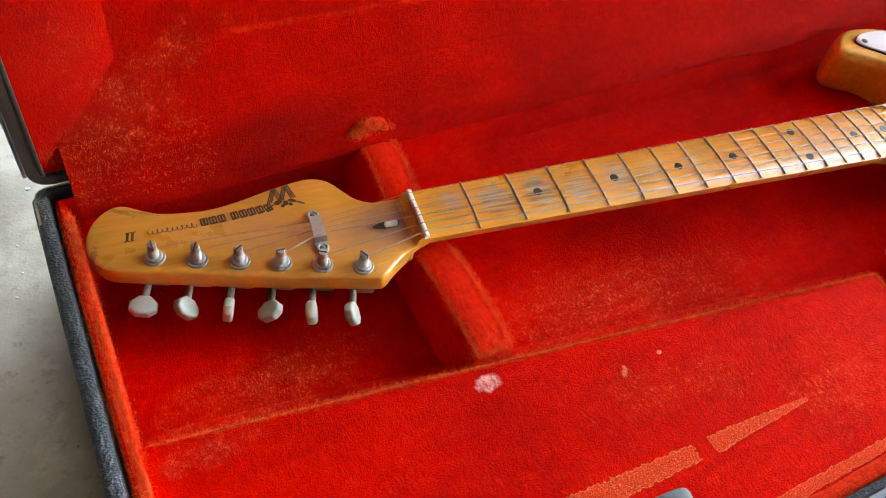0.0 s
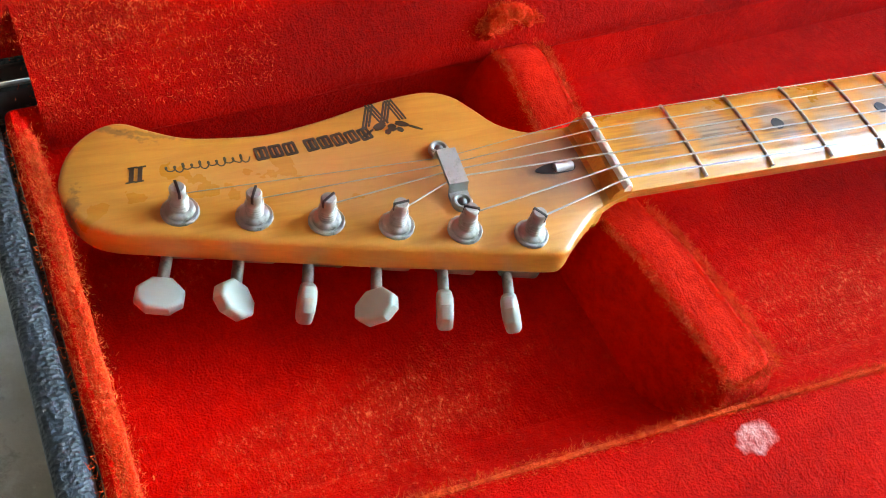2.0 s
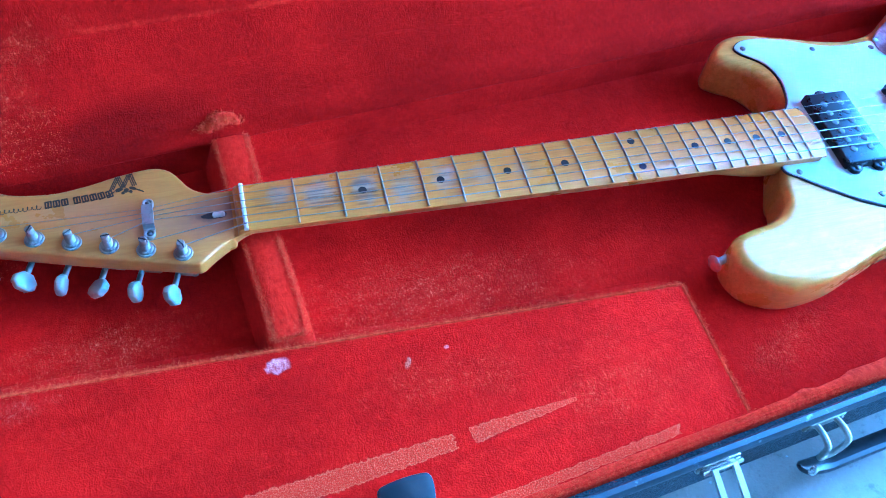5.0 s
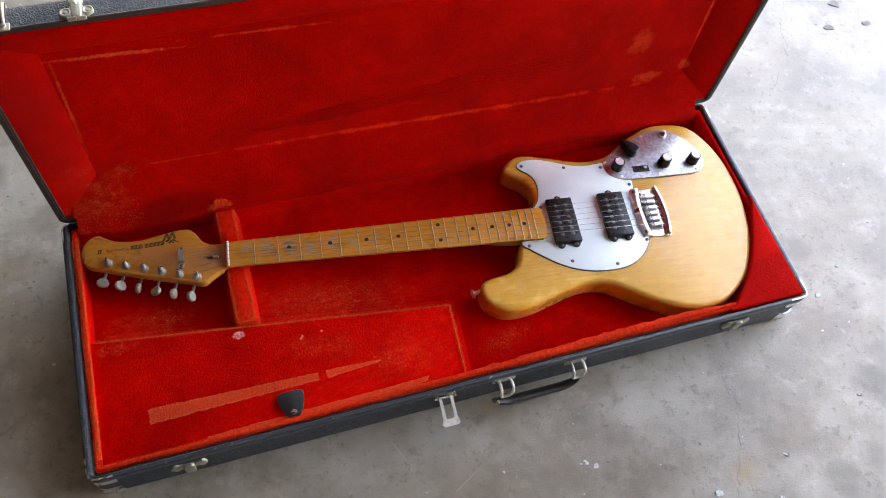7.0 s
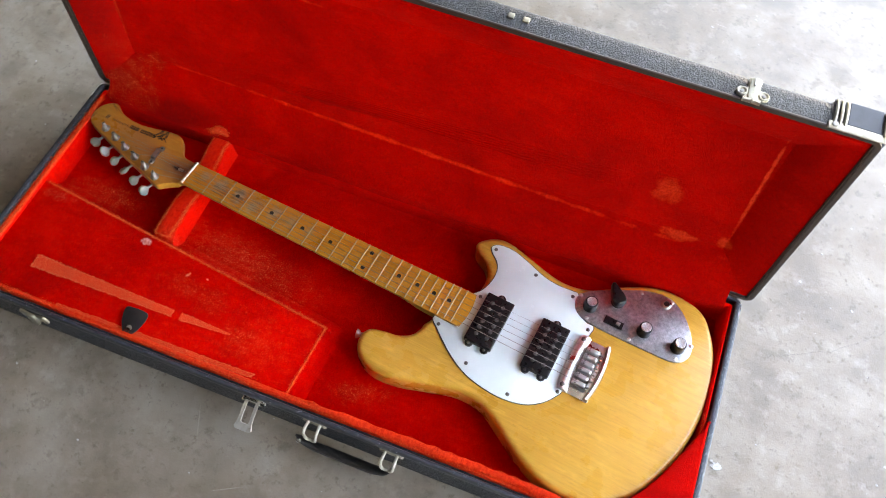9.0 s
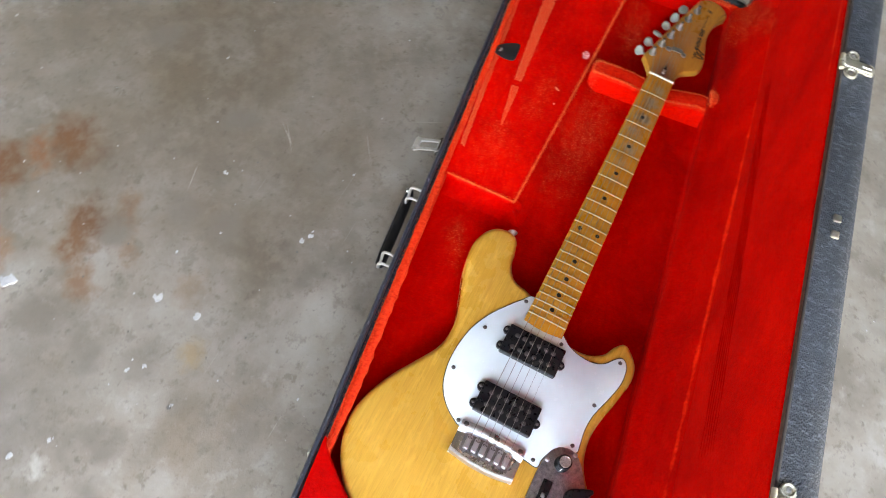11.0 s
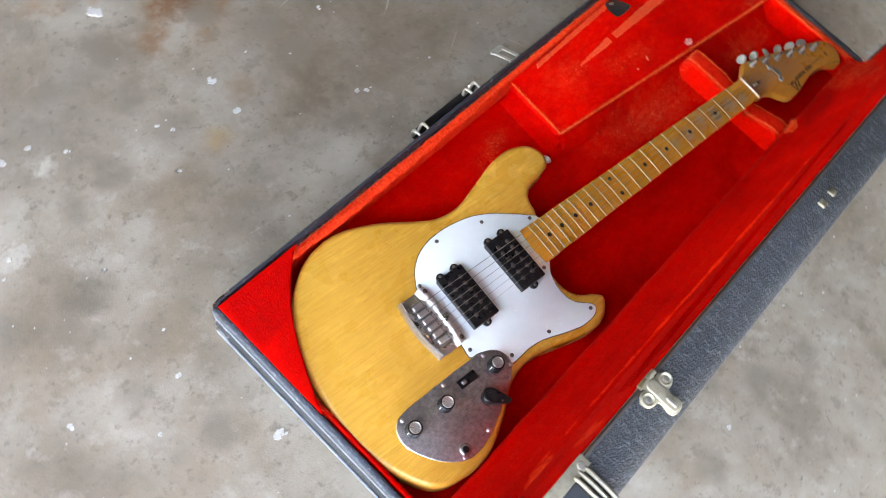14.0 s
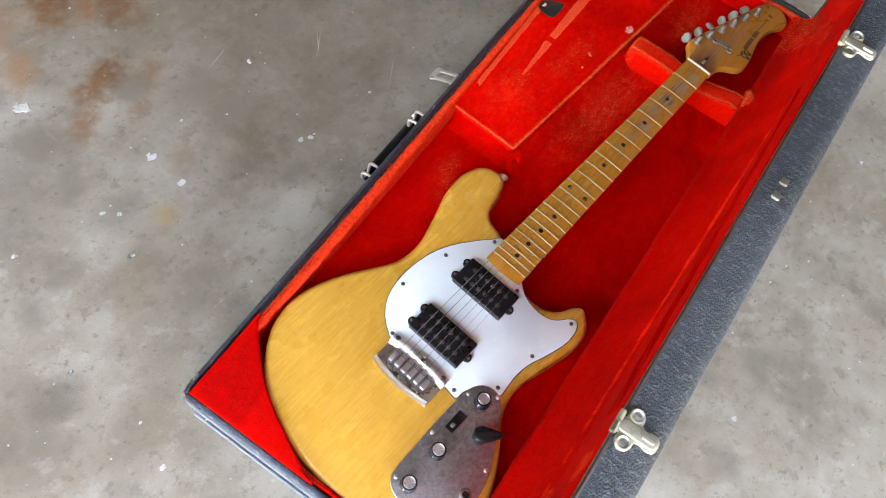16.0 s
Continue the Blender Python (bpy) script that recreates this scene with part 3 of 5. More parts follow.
def slab(loop, z0, z1, top=0.002, bottom=0.0, steps=4, bm=None):
    """A plate of the outline, with rounded top and bottom edges."""
    bm = bm or bmesh.new()
    prof = []
    if bottom > 0:
        prof += [(bottom * (1 - math.sin(a)), z0 + bottom * (1 - math.cos(a))) for a in (radians(90 * k / steps) for k in range(steps + 1))]
    else:
        prof += [(0, z0)]
    if top > 0:
        prof += [(top * (1 - math.cos(a)), z1 - top * (1 - math.sin(a))) for a in (radians(90 * k / steps) for k in range(steps + 1))]
    else:
        prof += [(0, z1)]
    return rings(bm, [[(*q, z) for q in inset(loop, o)] for o, z in prof])


def rrect(x0, x1, y0, y1, r, n=5):
    out = []
    for cx, cy, a0 in ((x1 - r, y1 - r, 0), (x0 + r, y1 - r, 90), (x0 + r, y0 + r, 180), (x1 - r, y0 + r, 270)):
        out += [(cx + r * math.cos(radians(a0 + 90 * k / n)), cy + r * math.sin(radians(a0 + 90 * k / n))) for k in range(n + 1)]
    return out


def hoop(x0, x1, y0, y1, r, profile):
    """A frame round a rectangle: profile of (inset, z), closed."""
    loops = []
    for o, z in profile:
        loops.append([(*q, z) for q in rrect(x0 + o, x1 - o, y0 + o, y1 - o, max(r - o, 0.0015))])
    return rings(bmesh.new(), loops, close=True)


def block(x0, x1, y0, y1, z0, z1, r=0.002, bm=None):
    """A block with all edges rounded."""
    r = min(r, (x1 - x0) * 0.45, (y1 - y0) * 0.45, (z1 - z0) * 0.45)
    return slab(rrect(x0, x1, y0, y1, r * 1.2 if r * 2.4 < min(x1 - x0, y1 - y0) else r, 4), z0, z1, r, r, 3, bm)


def lathe(profile, n=20, bm=None, m=None):
    """Turns (radius, z) about z."""
    bm = bm or bmesh.new()
    m = m or Matrix()
    return rings(bm, [[m @ Vector((max(r, 1e-5) * math.cos(2 * math.pi * k / n), max(r, 1e-5) * math.sin(2 * math.pi * k / n), z)) for k in range(n)] for r, z in profile])


def tube(path, radius, n=8, bm=None):
    """A round bar along a path; radius may be a list."""
    bm = bm or bmesh.new()
    p = [Vector(q) for q in path]
    up, loops = Vector((0.0123, 0.0211, 1)), []
    for i, q in enumerate(p):
        d = (p[min(i + 1, len(p) - 1)] - p[max(i - 1, 0)]).normalized()
        if abs(d.dot(up.normalized())) > 0.97:
            up = Vector((1, 0.03, 0.01))
        s = d.cross(up).normalized()
        w = s.cross(d)
        r = radius[i] if isinstance(radius, (list, tuple)) else radius
        loops.append([q + (s * math.cos(2 * math.pi * k / n) + w * math.sin(2 * math.pi * k / n)) * r for k in range(n)])
    return rings(bm, loops)


def moved(bm, m):
    bmesh.ops.transform(bm, matrix=m, verts=bm.verts)
    return bm


# ---- the garage ----
SITE = pose(0.4, 0, 0, 0, 0, GARAGE)
OPEN = 1.60   # the roof and the slab end here, on the open side


def room():
    # The floor carries its own world coordinates, so that its stains lie true.
    bm = bmesh.new()
    corners = [SITE @ Vector(q) for q in ((-4.5, -4, 0), (OPEN, -4, 0), (OPEN, 4, 0), (-4.5, 4, 0))]
    rings(bm, [[(q.x, q.y, z) for q in corners] for z in (-0.15, 0.0)])
    tagged(part("floor", bm, CONCRETE, smooth=False), "old stained grey concrete garage floor", "floor", kind="structure")
    bm = bmesh.new()
    rings(bm, [[(x * 400, y * 400, z) for x, y in ((-1, -1), (1, -1), (1, 1), (-1, 1))] for z in (-0.30, -0.03)])
    tagged(part("ground", bm, OUTSIDE, smooth=False), "pale concrete yard outside the garage", "ground", kind="structure")
    for name, x0, x1, y0, y1 in (("wall_back", -4.7, -4.5, -4.2, 4.2), ("wall_side_1", -4.5, OPEN, -4.2, -4.0), ("wall_side_2", -4.5, OPEN, 4.0, 4.2)):
        ob = part(name, block(x0, x1, y0, y1, -0.02, 2.4, 0.004), WALLS)
        ob.matrix_basis = SITE
        tagged(ob, "plain painted garage wall", "wall", kind="structure")
    ob = part("ceiling", block(-4.7, OPEN, -4.2, 4.2, 2.4, 2.55, 0.004), ROOF)
    ob.matrix_basis = SITE
    tagged(ob, "dark boarded garage ceiling", "ceiling", kind="structure")


room()

# ---- the case: u along its length, v from the latch side to the hinges ----
CASE_L, CASE_W, RIM = 1.068, 0.387, 0.078
LID_L = 1.080
CASE = thing("guitar_case", "open black vinyl guitar case lined with worn red plush", "guitar case", pose(-0.19, -0.305, 0, 0, 0, 7.0))
LID = Matrix.Translation((0, CASE_W, RIM + 0.003)) @ pose(0, 0, 0, -90) @ Matrix.Translation((0, -CASE_W, -RIM))
FLOOR_Z = 0.030


def case_base():
    prof = [(0.0, 0.004), (0.0, RIM - 0.010), (0.009, RIM - 0.010), (0.009, 0.006)]
    shell = part("base_shell", hoop(0, CASE_L, 0, CASE_W, 0.012, prof), TOLEX, CASE)
    part("bottom", block(0.004, CASE_L - 0.004, 0.004, CASE_W - 0.004, 0.0, 0.010, 0.003), TOLEX, shell)
    prof = [(-0.0025, RIM - 0.012), (-0.003, RIM - 0.003), (-0.001, RIM), (0.0025, RIM), (0.0042, RIM - 0.003), (0.0042, RIM - 0.012)]
    part("rim_trim", hoop(0, CASE_L, 0, CASE_W, 0.014, prof), EDGE, shell, "worn black metal edge trim")
    prof = [(0.0095, 0.012), (0.0095, RIM - 0.008), (0.0102, RIM - 0.0025), (0.0125, RIM - 0.0005), (0.0155, RIM - 0.002), (0.0175, RIM - 0.008), (0.0185, 0.050), (0.0185, 0.012)]
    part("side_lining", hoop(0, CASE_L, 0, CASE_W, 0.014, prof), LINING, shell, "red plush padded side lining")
    part("floor_lining", block(0.010, CASE_L - 0.010, 0.010, CASE_W - 0.010, 0.0105, FLOOR_Z, 0.004), BOTTOM, shell, "red plush bottom lining")
    return shell


def case_lid():
    d = 0.041
    prof = [(0.0, RIM + 0.002), (0.0, RIM + d - 0.015), (0.0014, RIM + d - 0.008), (0.005, RIM + d - 0.0028), (0.011, RIM + d - 0.0006), (0.014, RIM + d - 0.0006), (0.008, RIM + 0.002)]
    shell = part("lid_shell", moved(hoop(0, LID_L, 0, CASE_W, 0.012, prof), LID), TOLEX, CASE, "dark vinyl-covered lid standing open")
    part("lid_top", moved(block(0.012, LID_L - 0.012, 0.012, CASE_W - 0.012, RIM + d - 0.010, RIM + d, 0.003), LID), TOLEX, shell)
    prof = [(-0.0004, RIM), (-0.0010, RIM + 0.0015), (-0.0004, RIM + 0.003), (0.0060, RIM + 0.0085), (0.0060, RIM)]
    part("rim_trim", moved(hoop(0, LID_L, 0, CASE_W, 0.013, prof), LID), VALANCE, shell, "dark brown lid edge binding")
    for u0, u1 in ((0.0062, 0.0095), (LID_L - 0.0095, LID_L - 0.0062)):
        part("end_binding", moved(block(u0, u1, 0.006, CASE_W - 0.002, RIM + 0.0006, RIM + 0.0085, 0.002), LID), VALANCE, shell, "dark brown end binding")
    prof = [(0.0064, RIM + 0.009), (0.0070, RIM + 0.0030), (0.0110, RIM + 0.0025), (0.045, RIM + 0.0150), (0.066, RIM + 0.0245), (0.072, RIM + 0.0285), (0.072, RIM + d - 0.012), (0.0064, RIM + d - 0.012)]
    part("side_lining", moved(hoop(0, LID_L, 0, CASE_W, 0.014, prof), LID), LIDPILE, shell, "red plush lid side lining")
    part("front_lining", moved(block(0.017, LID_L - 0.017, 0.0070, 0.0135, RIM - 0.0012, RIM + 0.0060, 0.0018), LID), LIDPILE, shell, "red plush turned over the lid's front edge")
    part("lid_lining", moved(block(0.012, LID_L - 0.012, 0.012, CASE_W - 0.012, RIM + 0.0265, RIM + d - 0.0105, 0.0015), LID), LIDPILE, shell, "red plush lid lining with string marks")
    return shell


BASE_SHELL = case_base()
LID_SHELL = case_lid()

ROLL = plush("red_plush_roll", [((0.90, 0.055, 0.017), 0.5, 0.2, 2.0, 2.0, 0, 0.3, 0.9, 150.0)], rub=0.5)
FIBRE = plush("orange_red_fibre", [((0.94, 0.150, 0.045), 0.4, 0.2, 2.0, 2.0, 0, 0.3, 0.6, 200.0)])
SEAM = plush("red_plush_seam", [((0.94, 0.150, 0.040), 0.3, 0.1, 0.9, 0.9, 0, 0.5, 1.6, 160.0)])
WORN, FRINGE = (0.82, 0.044, 0.014), (0.97, 0.300, 0.120)
BOX_LID = plush("red_plush_worn", [
    ((0.94, 0.44, 0.40), 0.2160, 0.1565, 0.0100, 0.0065, 0, 0.35, 0.45, 160.0),
    ((0.92, 0.120, 0.040), 0.430, 0.070, 0.060, 0.035, 0, 0.95, 1.1, 50.0),
    ((0.92, 0.120, 0.040), 0.330, 0.110, 0.080, 0.020, -5, 0.95, 1.1, 50.0),
    ((0.94, 0.260, 0.130), 0.050, 0.178, 0.030, 0.012, 0, 0.9, 1.1, 80.0),
    ((0.92, 0.30, 0.16), 0.300, 0.130, 0.006, 0.002, 60, 0.5, 0.8, 300.0),
    ((0.92, 0.40, 0.30), 0.330, 0.134, 0.0022, 0.0016, 0, 0.5, 0.5, 300.0),
], rub=0.32, combed=(
    (WORN, FRINGE, 0.0815, 0.0690, 0.3110, 0.0680, 0.0108, 0.0056, 0.45, 330.0),
    (WORN, FRINGE, 0.3225, 0.0680, 0.4010, 0.0690, 0.0062, 0.0014, 0.50, 330.0),
    (WORN, FRINGE, 0.1500, 0.0180, 0.4600, 0.0255, 0.0042, 0.0034, 0.70, 150.0)))


def compartment():
    """The lidded box for small things beside the neck."""
    top = 0.066
    plan = [(0.022, 0.020), (0.509, 0.020), (0.517, 0.124), (0.022, 0.188)]
    foot = [(0.022, 0.020), (0.510, 0.020), (0.521, 0.132), (0.022, 0.200)]
    bm = rings(bmesh.new(), [[(*q, z) for q in loop] for loop, z in ((foot, FLOOR_Z), (plan, top - 0.012), (plan, top - 0.007))])
    body = part("accessory_box", bm, RUBBED, CASE, "red plush accessory box beside the neck")
    lid = [(0.0165, 0.0165), (0.5125, 0.0165), (0.5215, 0.1280), (0.380, 0.1470), (0.200, 0.1710), (0.0165, 0.1945)]
    part("box_lid", slab(spline(lid[:1] + lid[1:], 1), top - 0.007, top, 0.003, 0.002, 4), BOX_LID, body, "red plush box lid with worn pale streaks")
    # Padding that swells out between the box and the bottom.
    way = spline([Vector(q) for q in ((0.0165, 0.2005), (0.200, 0.1775), (0.400, 0.1500), (0.5150, 0.1345), (0.5200, 0.1290), (0.5185, 0.110), (0.5110, 0.024))], 8, False)
    loops = []
    for i, q in enumerate(way):
        d = (way[min(i + 1, len(way) - 1)] - way[max(i - 1, 0)]).normalized()
        out = Vector((-d.y, d.x))
        loops.append([(q.x + out.x * o, q.y + out.y * o, FLOOR_Z + h) for o, h in ((-0.012, -0.001), (-0.012, 0.022), (-0.004, 0.021), (0.002, 0.014), (0.009, 0.006), (0.018, 0.0008), (0.020, -0.001))])
    part("padding", rings(bmesh.new(), loops), BOTTOM, body, "red plush padding at the foot of the box")
    for path in (((0.024, 0.1930), (0.20, 0.1704), (0.38, 0.1466), (0.5210, 0.1280)), ((0.5213, 0.1270), (0.5172, 0.075), (0.5132, 0.022))):
        pts = [(q.x, q.y, top - 0.0008) for q in spline([Vector(q) for q in path], 24, False)]
        part("edge_seam", tube(pts, [0.0011 + 0.0004 * math.sin(7.3 * i) * math.cos(2.9 * i) for i in range(len(pts))], 6), SEAM, body, "rubbed orange edge of the box lid")
    tongue = [(-0.005, -0.002), (0.005, -0.002), (0.013, 0.009), (0.0175, 0.023), (0.0170, 0.033), (0.008, 0.0355), (-0.008, 0.0355), (-0.0170, 0.033), (-0.0175, 0.023), (-0.013, 0.009)]
    tab = part("pull_tab", moved(slab(spline(tongue, 4), 0, 0.0025, 0.0008, 0.0008, 2), pose(0.2675, 0.0185, top + 0.001, 14, 0, 0)), LEATHER, CASE, "black leather pull tab")
    part("rivet", moved(lathe([(0.0001, 0), (0.004, 0), (0.0036, 0.0012), (0.0001, 0.002)], 14), pose(0.2680, 0.0245, top + 0.0052, 14)), CHROME, tab, "shiny steel rivet")


compartment()


def neck_rest():
    bm = bmesh.new()
    loops = []
    for v, h in ((0.172, 0.0), (0.173, 0.028), (0.177, 0.036), (0.184, 0.040), (0.235, 0.040), (0.262, 0.034), (0.300, 0.031), (0.320, 0.036), (0.350, 0.044), (0.362, 0.042), (0.366, 0.036), (0.367, 0.0)):
        z = FLOOR_Z - 0.002 + h
        u0, u1, r = 0.207, 0.245, 0.007
        ut = u0 + 0.011 * min(1.0, h / 0.03)   # the side towards the head leans in
        top = [(u0, FLOOR_Z - 0.002), (u0 * 0.3 + ut * 0.7, max(z - r, FLOOR_Z - 0.001)), (ut, z - 0.25 * r if h else z), (ut + 0.5 * r, z), (u1 - 1.3 * r, z), (u1 - 0.5 * r, z - 0.25 * r if h else z), (u1 + 0.2 * r, max(z - 0.9 * r, FLOOR_Z - 0.001)), (u1 + 0.005, FLOOR_Z - 0.002)]
        loops.append([(a, v, b) for a, b in top])
    rings(bm, loops)
    rest = part("neck_rest", bm, REST, CASE, "red plush neck support block")
    # Its top again, as a lighter sheet that paints the light on it.
    cover = []
    for loop in loops[1:-1]:
        top = [(a, v, b + 0.0007) for a, v, b in loop[2:7]]
        cover.append(top + [(top[-1][0] - 0.001, top[-1][1], top[-1][2] - 0.0016), (top[0][0] + 0.001, top[0][1], top[0][2] - 0.0016)])
    part("rest_lit_top", rings(bmesh.new(), cover), LIT_REST, rest, "orange-red plush top of the neck support, lightened as if lit")


neck_rest()


# ---- the guitar: x along the neck from the nut, y towards the treble side ----
GUITAR = thing("electric_guitar", "aged natural-finish electric guitar lying in the red-lined case", "guitar")
SCALE_L = 0.648
TOP, BOARD_Z, HEAD_Z = 0.0745, 0.085, 0.0785


def fret_x(n):
    return SCALE_L * (1 - 2 ** (-n / 12))


def half(x):
    return 0.0207 + (0.0280 - 0.0207) * x / 0.48


def guitar_body():
    plan = [(.362, -.100), (.366, -.118), (.380, -.131), (.405, -.138), (.440, -.134), (.480, -.121), (.522, -.109), (.560, -.112), (.595, -.131),
            (.625, -.149), (.660, -.164), (.695, -.171), (.730, -.165), (.760, -.149), (.788, -.122), (.808, -.085), (.822, -.045), (.829, .0),
            (.830, .050), (.823, .092), (.807, .132), (.783, .164), (.750, .175), (.708, .173), (.665, .152), (.625, .124), (.595, .115),
            (.565, .116), (.520, .128), (.485, .136), (.462, .133), (.445, .120), (.440, .109), (.449, .099), (.467, .088), (.478, .068),
            (.479, .045), (.472, .030), (.436, -.036), (.432, -.050), (.426, -.064), (.410, -.075), (.386, -.080), (.369, -.086)]
    body = part("body", slab(spline(plan, 5), FLOOR_Z + 0.0005, TOP, 0.0085, 0.0085, 6), ASH, GUITAR, "amber natural ash body with rounded edges")
    return body


def guitar_neck():
    bm, loops = bmesh.new(), []
    # Where the neck swells into the headstock.
    for x, left, right, z1, z0, p in ((-0.026, 0.0280, 0.0212, HEAD_Z - 0.0004, HEAD_Z - 0.0140, 7.0), (-0.020, 0.0262, 0.0212, HEAD_Z - 0.0004, HEAD_Z - 0.0142, 6.0),
                                      (-0.0145, 0.0236, 0.0211, HEAD_Z - 0.0004, HEAD_Z - 0.0145, 4.5), (-0.0095, 0.0219, 0.0210, HEAD_Z - 0.0002, HEAD_Z - 0.0146, 3.2), (-0.0045, 0.0210, 0.0208, HEAD_Z + 0.0016, HEAD_Z - 0.0142, 2.4)):
        loop = [(x, right, z1)]
        for k in range(1, 12):
            a = math.pi * k / 12
            wide = right if math.cos(a) > 0 else left
            loop.append((x, wide * math.copysign(abs(math.cos(a)) ** (2 / p), math.cos(a)), z1 - (z1 - z0) * abs(math.sin(a)) ** (2 / p)))
        loop.append((x, -left, z1))
        loops.append(loop)
    for x in (0.002, 0.012, 0.03, 0.10, 0.20, 0.30, 0.38, 0.41, 0.43, 0.45, 0.476):
        w = half(max(x, 0))
        deep = 0.0195 + 0.004 * x / 0.4 + (0.0 if x < 0.40 else min(1.0, (x - 0.40) / 0.03) * 0.006)
        p = 1.9 if x < 0.40 else 4.0
        loop = [(x, w, BOARD_Z - 0.0034)]
        for k in range(1, 12):
            a = math.pi * k / 12
            loop.append((x, w * math.copysign(abs(math.cos(a)) ** (2 / p), math.cos(a)), BOARD_Z - 0.0034 - (deep - 0.0034) * abs(math.sin(a)) ** (2 / p)))
        loop.append((x, -w, BOARD_Z - 0.0034))
        loops.append(loop)
    rings(bm, loops)
    neck = part("neck", bm, MAPLE, GUITAR, "one-piece aged maple neck")
    # The board: slightly crowned, with a curved end.
    bm, loops = bmesh.new(), []
    n = 10
    for x in [0.0] + [0.48 * k / 24 for k in range(1, 25)]:
        w = half(x)
        top = [(x + (0.004 * (1 - (k / n * 2 - 1) ** 2) if x > 0.47 else 0), w * (1 - 2 * k / n), BOARD_Z - 0.0012 * (1 - 2 * k / n) ** 2 - (0.0012 if k in (0, n) else 0)) for k in range(n + 1)]
        low = [(q[0], q[1], BOARD_Z - 0.0035) for q in (top[-1], top[0])]
        loops.append(top + low)
    rings(bm, loops)
    board = part("fretboard", bm, BOARD, neck, "worn maple fretboard with dark finger marks")
    for k in range(1, 23):
        x, w = fret_x(k), half(fret_x(k)) - 0.0004
        path = [(x, w * (1 - 2 * i / 8), BOARD_Z + 0.0002 - 0.0012 * (1 - 2 * i / 8) ** 2) for i in range(9)]
        part("fret", tube(path, 0.00085, 8), FRETWIRE, neck)
    for k in (3, 5, 7, 9, 12, 15, 17, 19, 21):
        x = (fret_x(k - 1) + fret_x(k)) / 2
        for y in ((-0.0135, 0.0135) if k == 12 else (0.0,)):
            dot = part("position_dot", lathe([(0.0001, -0.001), (0.0032, -0.001), (0.0032, 0.0003), (0.0001, 0.0003)], 16), DOT, neck)
            dot.matrix_basis = pose(x, y, BOARD_Z - 0.0012 * (y / half(x)) ** 2)
    shelf = [(-0.0086, HEAD_Z - 0.002), (-0.0080, HEAD_Z + 0.0010), (-0.0070, BOARD_Z - 0.0024), (-0.0056, BOARD_Z - 0.0008), (0.0004, BOARD_Z - 0.0006), (0.0004, HEAD_Z - 0.002)]
    part("nut_shelf", rings(bmesh.new(), [[(a, y, b) for a, b in shelf] for y in (-0.0207, 0.0207)]), BOARD, neck)
    crown = [(-0.0034, BOARD_Z - 0.002), (-0.0034, BOARD_Z + 0.0012), (-0.0030, BOARD_Z + 0.0020), (-0.0020, BOARD_Z + 0.0024), (-0.0009, BOARD_Z + 0.0021), (-0.0003, BOARD_Z + 0.0012), (-0.0003, BOARD_Z - 0.002)]
    rows = [(-0.0208, -0.0008), (-0.0202, -0.0001), (-0.0192, 0.0)]
    for k in range(6):
        y = -0.0172 + 0.00688 * k
        rows += [(y - 0.0008, 0.0), (y - 0.0005, -0.0006), (y + 0.0005, -0.0006), (y + 0.0008, 0.0)]
    rows += [(0.0192, 0.0), (0.0202, -0.0001), (0.0208, -0.0008)]
    part("nut", rings(bmesh.new(), [[(a, y, b + (d if b > BOARD_Z else 0.0)) for a, b in crown] for y, d in rows]), BONE, neck, "yellowed bone nut")
    return neck


def headstock(neck):
    plan = [(-.015, .0213), (-.027, .0225), (-.038, .029), (-.045, .039), (-.052, .048), (-.062, .0525), (-.075, .052), (-.091, .049),
            (-.110, .044), (-.130, .0405), (-.147, .041), (-.164, .044), (-.176, .050), (-.186, .0555), (-.196, .053), (-.205, .044), (-.2095, .032),
            (-.2095, .022), (-.206, .013), (-.198, .005), (-.180, -.001), (-.140, -.013), (-.100, -.0245), (-.058, -.0355), (-.041, -.0400),
            (-.035, -.0395), (-.029, -.0345), (-.020, -.0275), (-.0145, -.0240), (-.0098, -.0205), (-.0088, 0.0), (-.0098, .0195)]
    head = part("headstock", slab(spline(plan, 4), HEAD_Z - 0.0145, HEAD_Z, 0.0025, 0.0025, 3), HEADWOOD, GUITAR, "aged amber maple headstock with dark printed mark")
    return head


guitar_body()
NECK = guitar_neck()
HEAD = headstock(NECK)


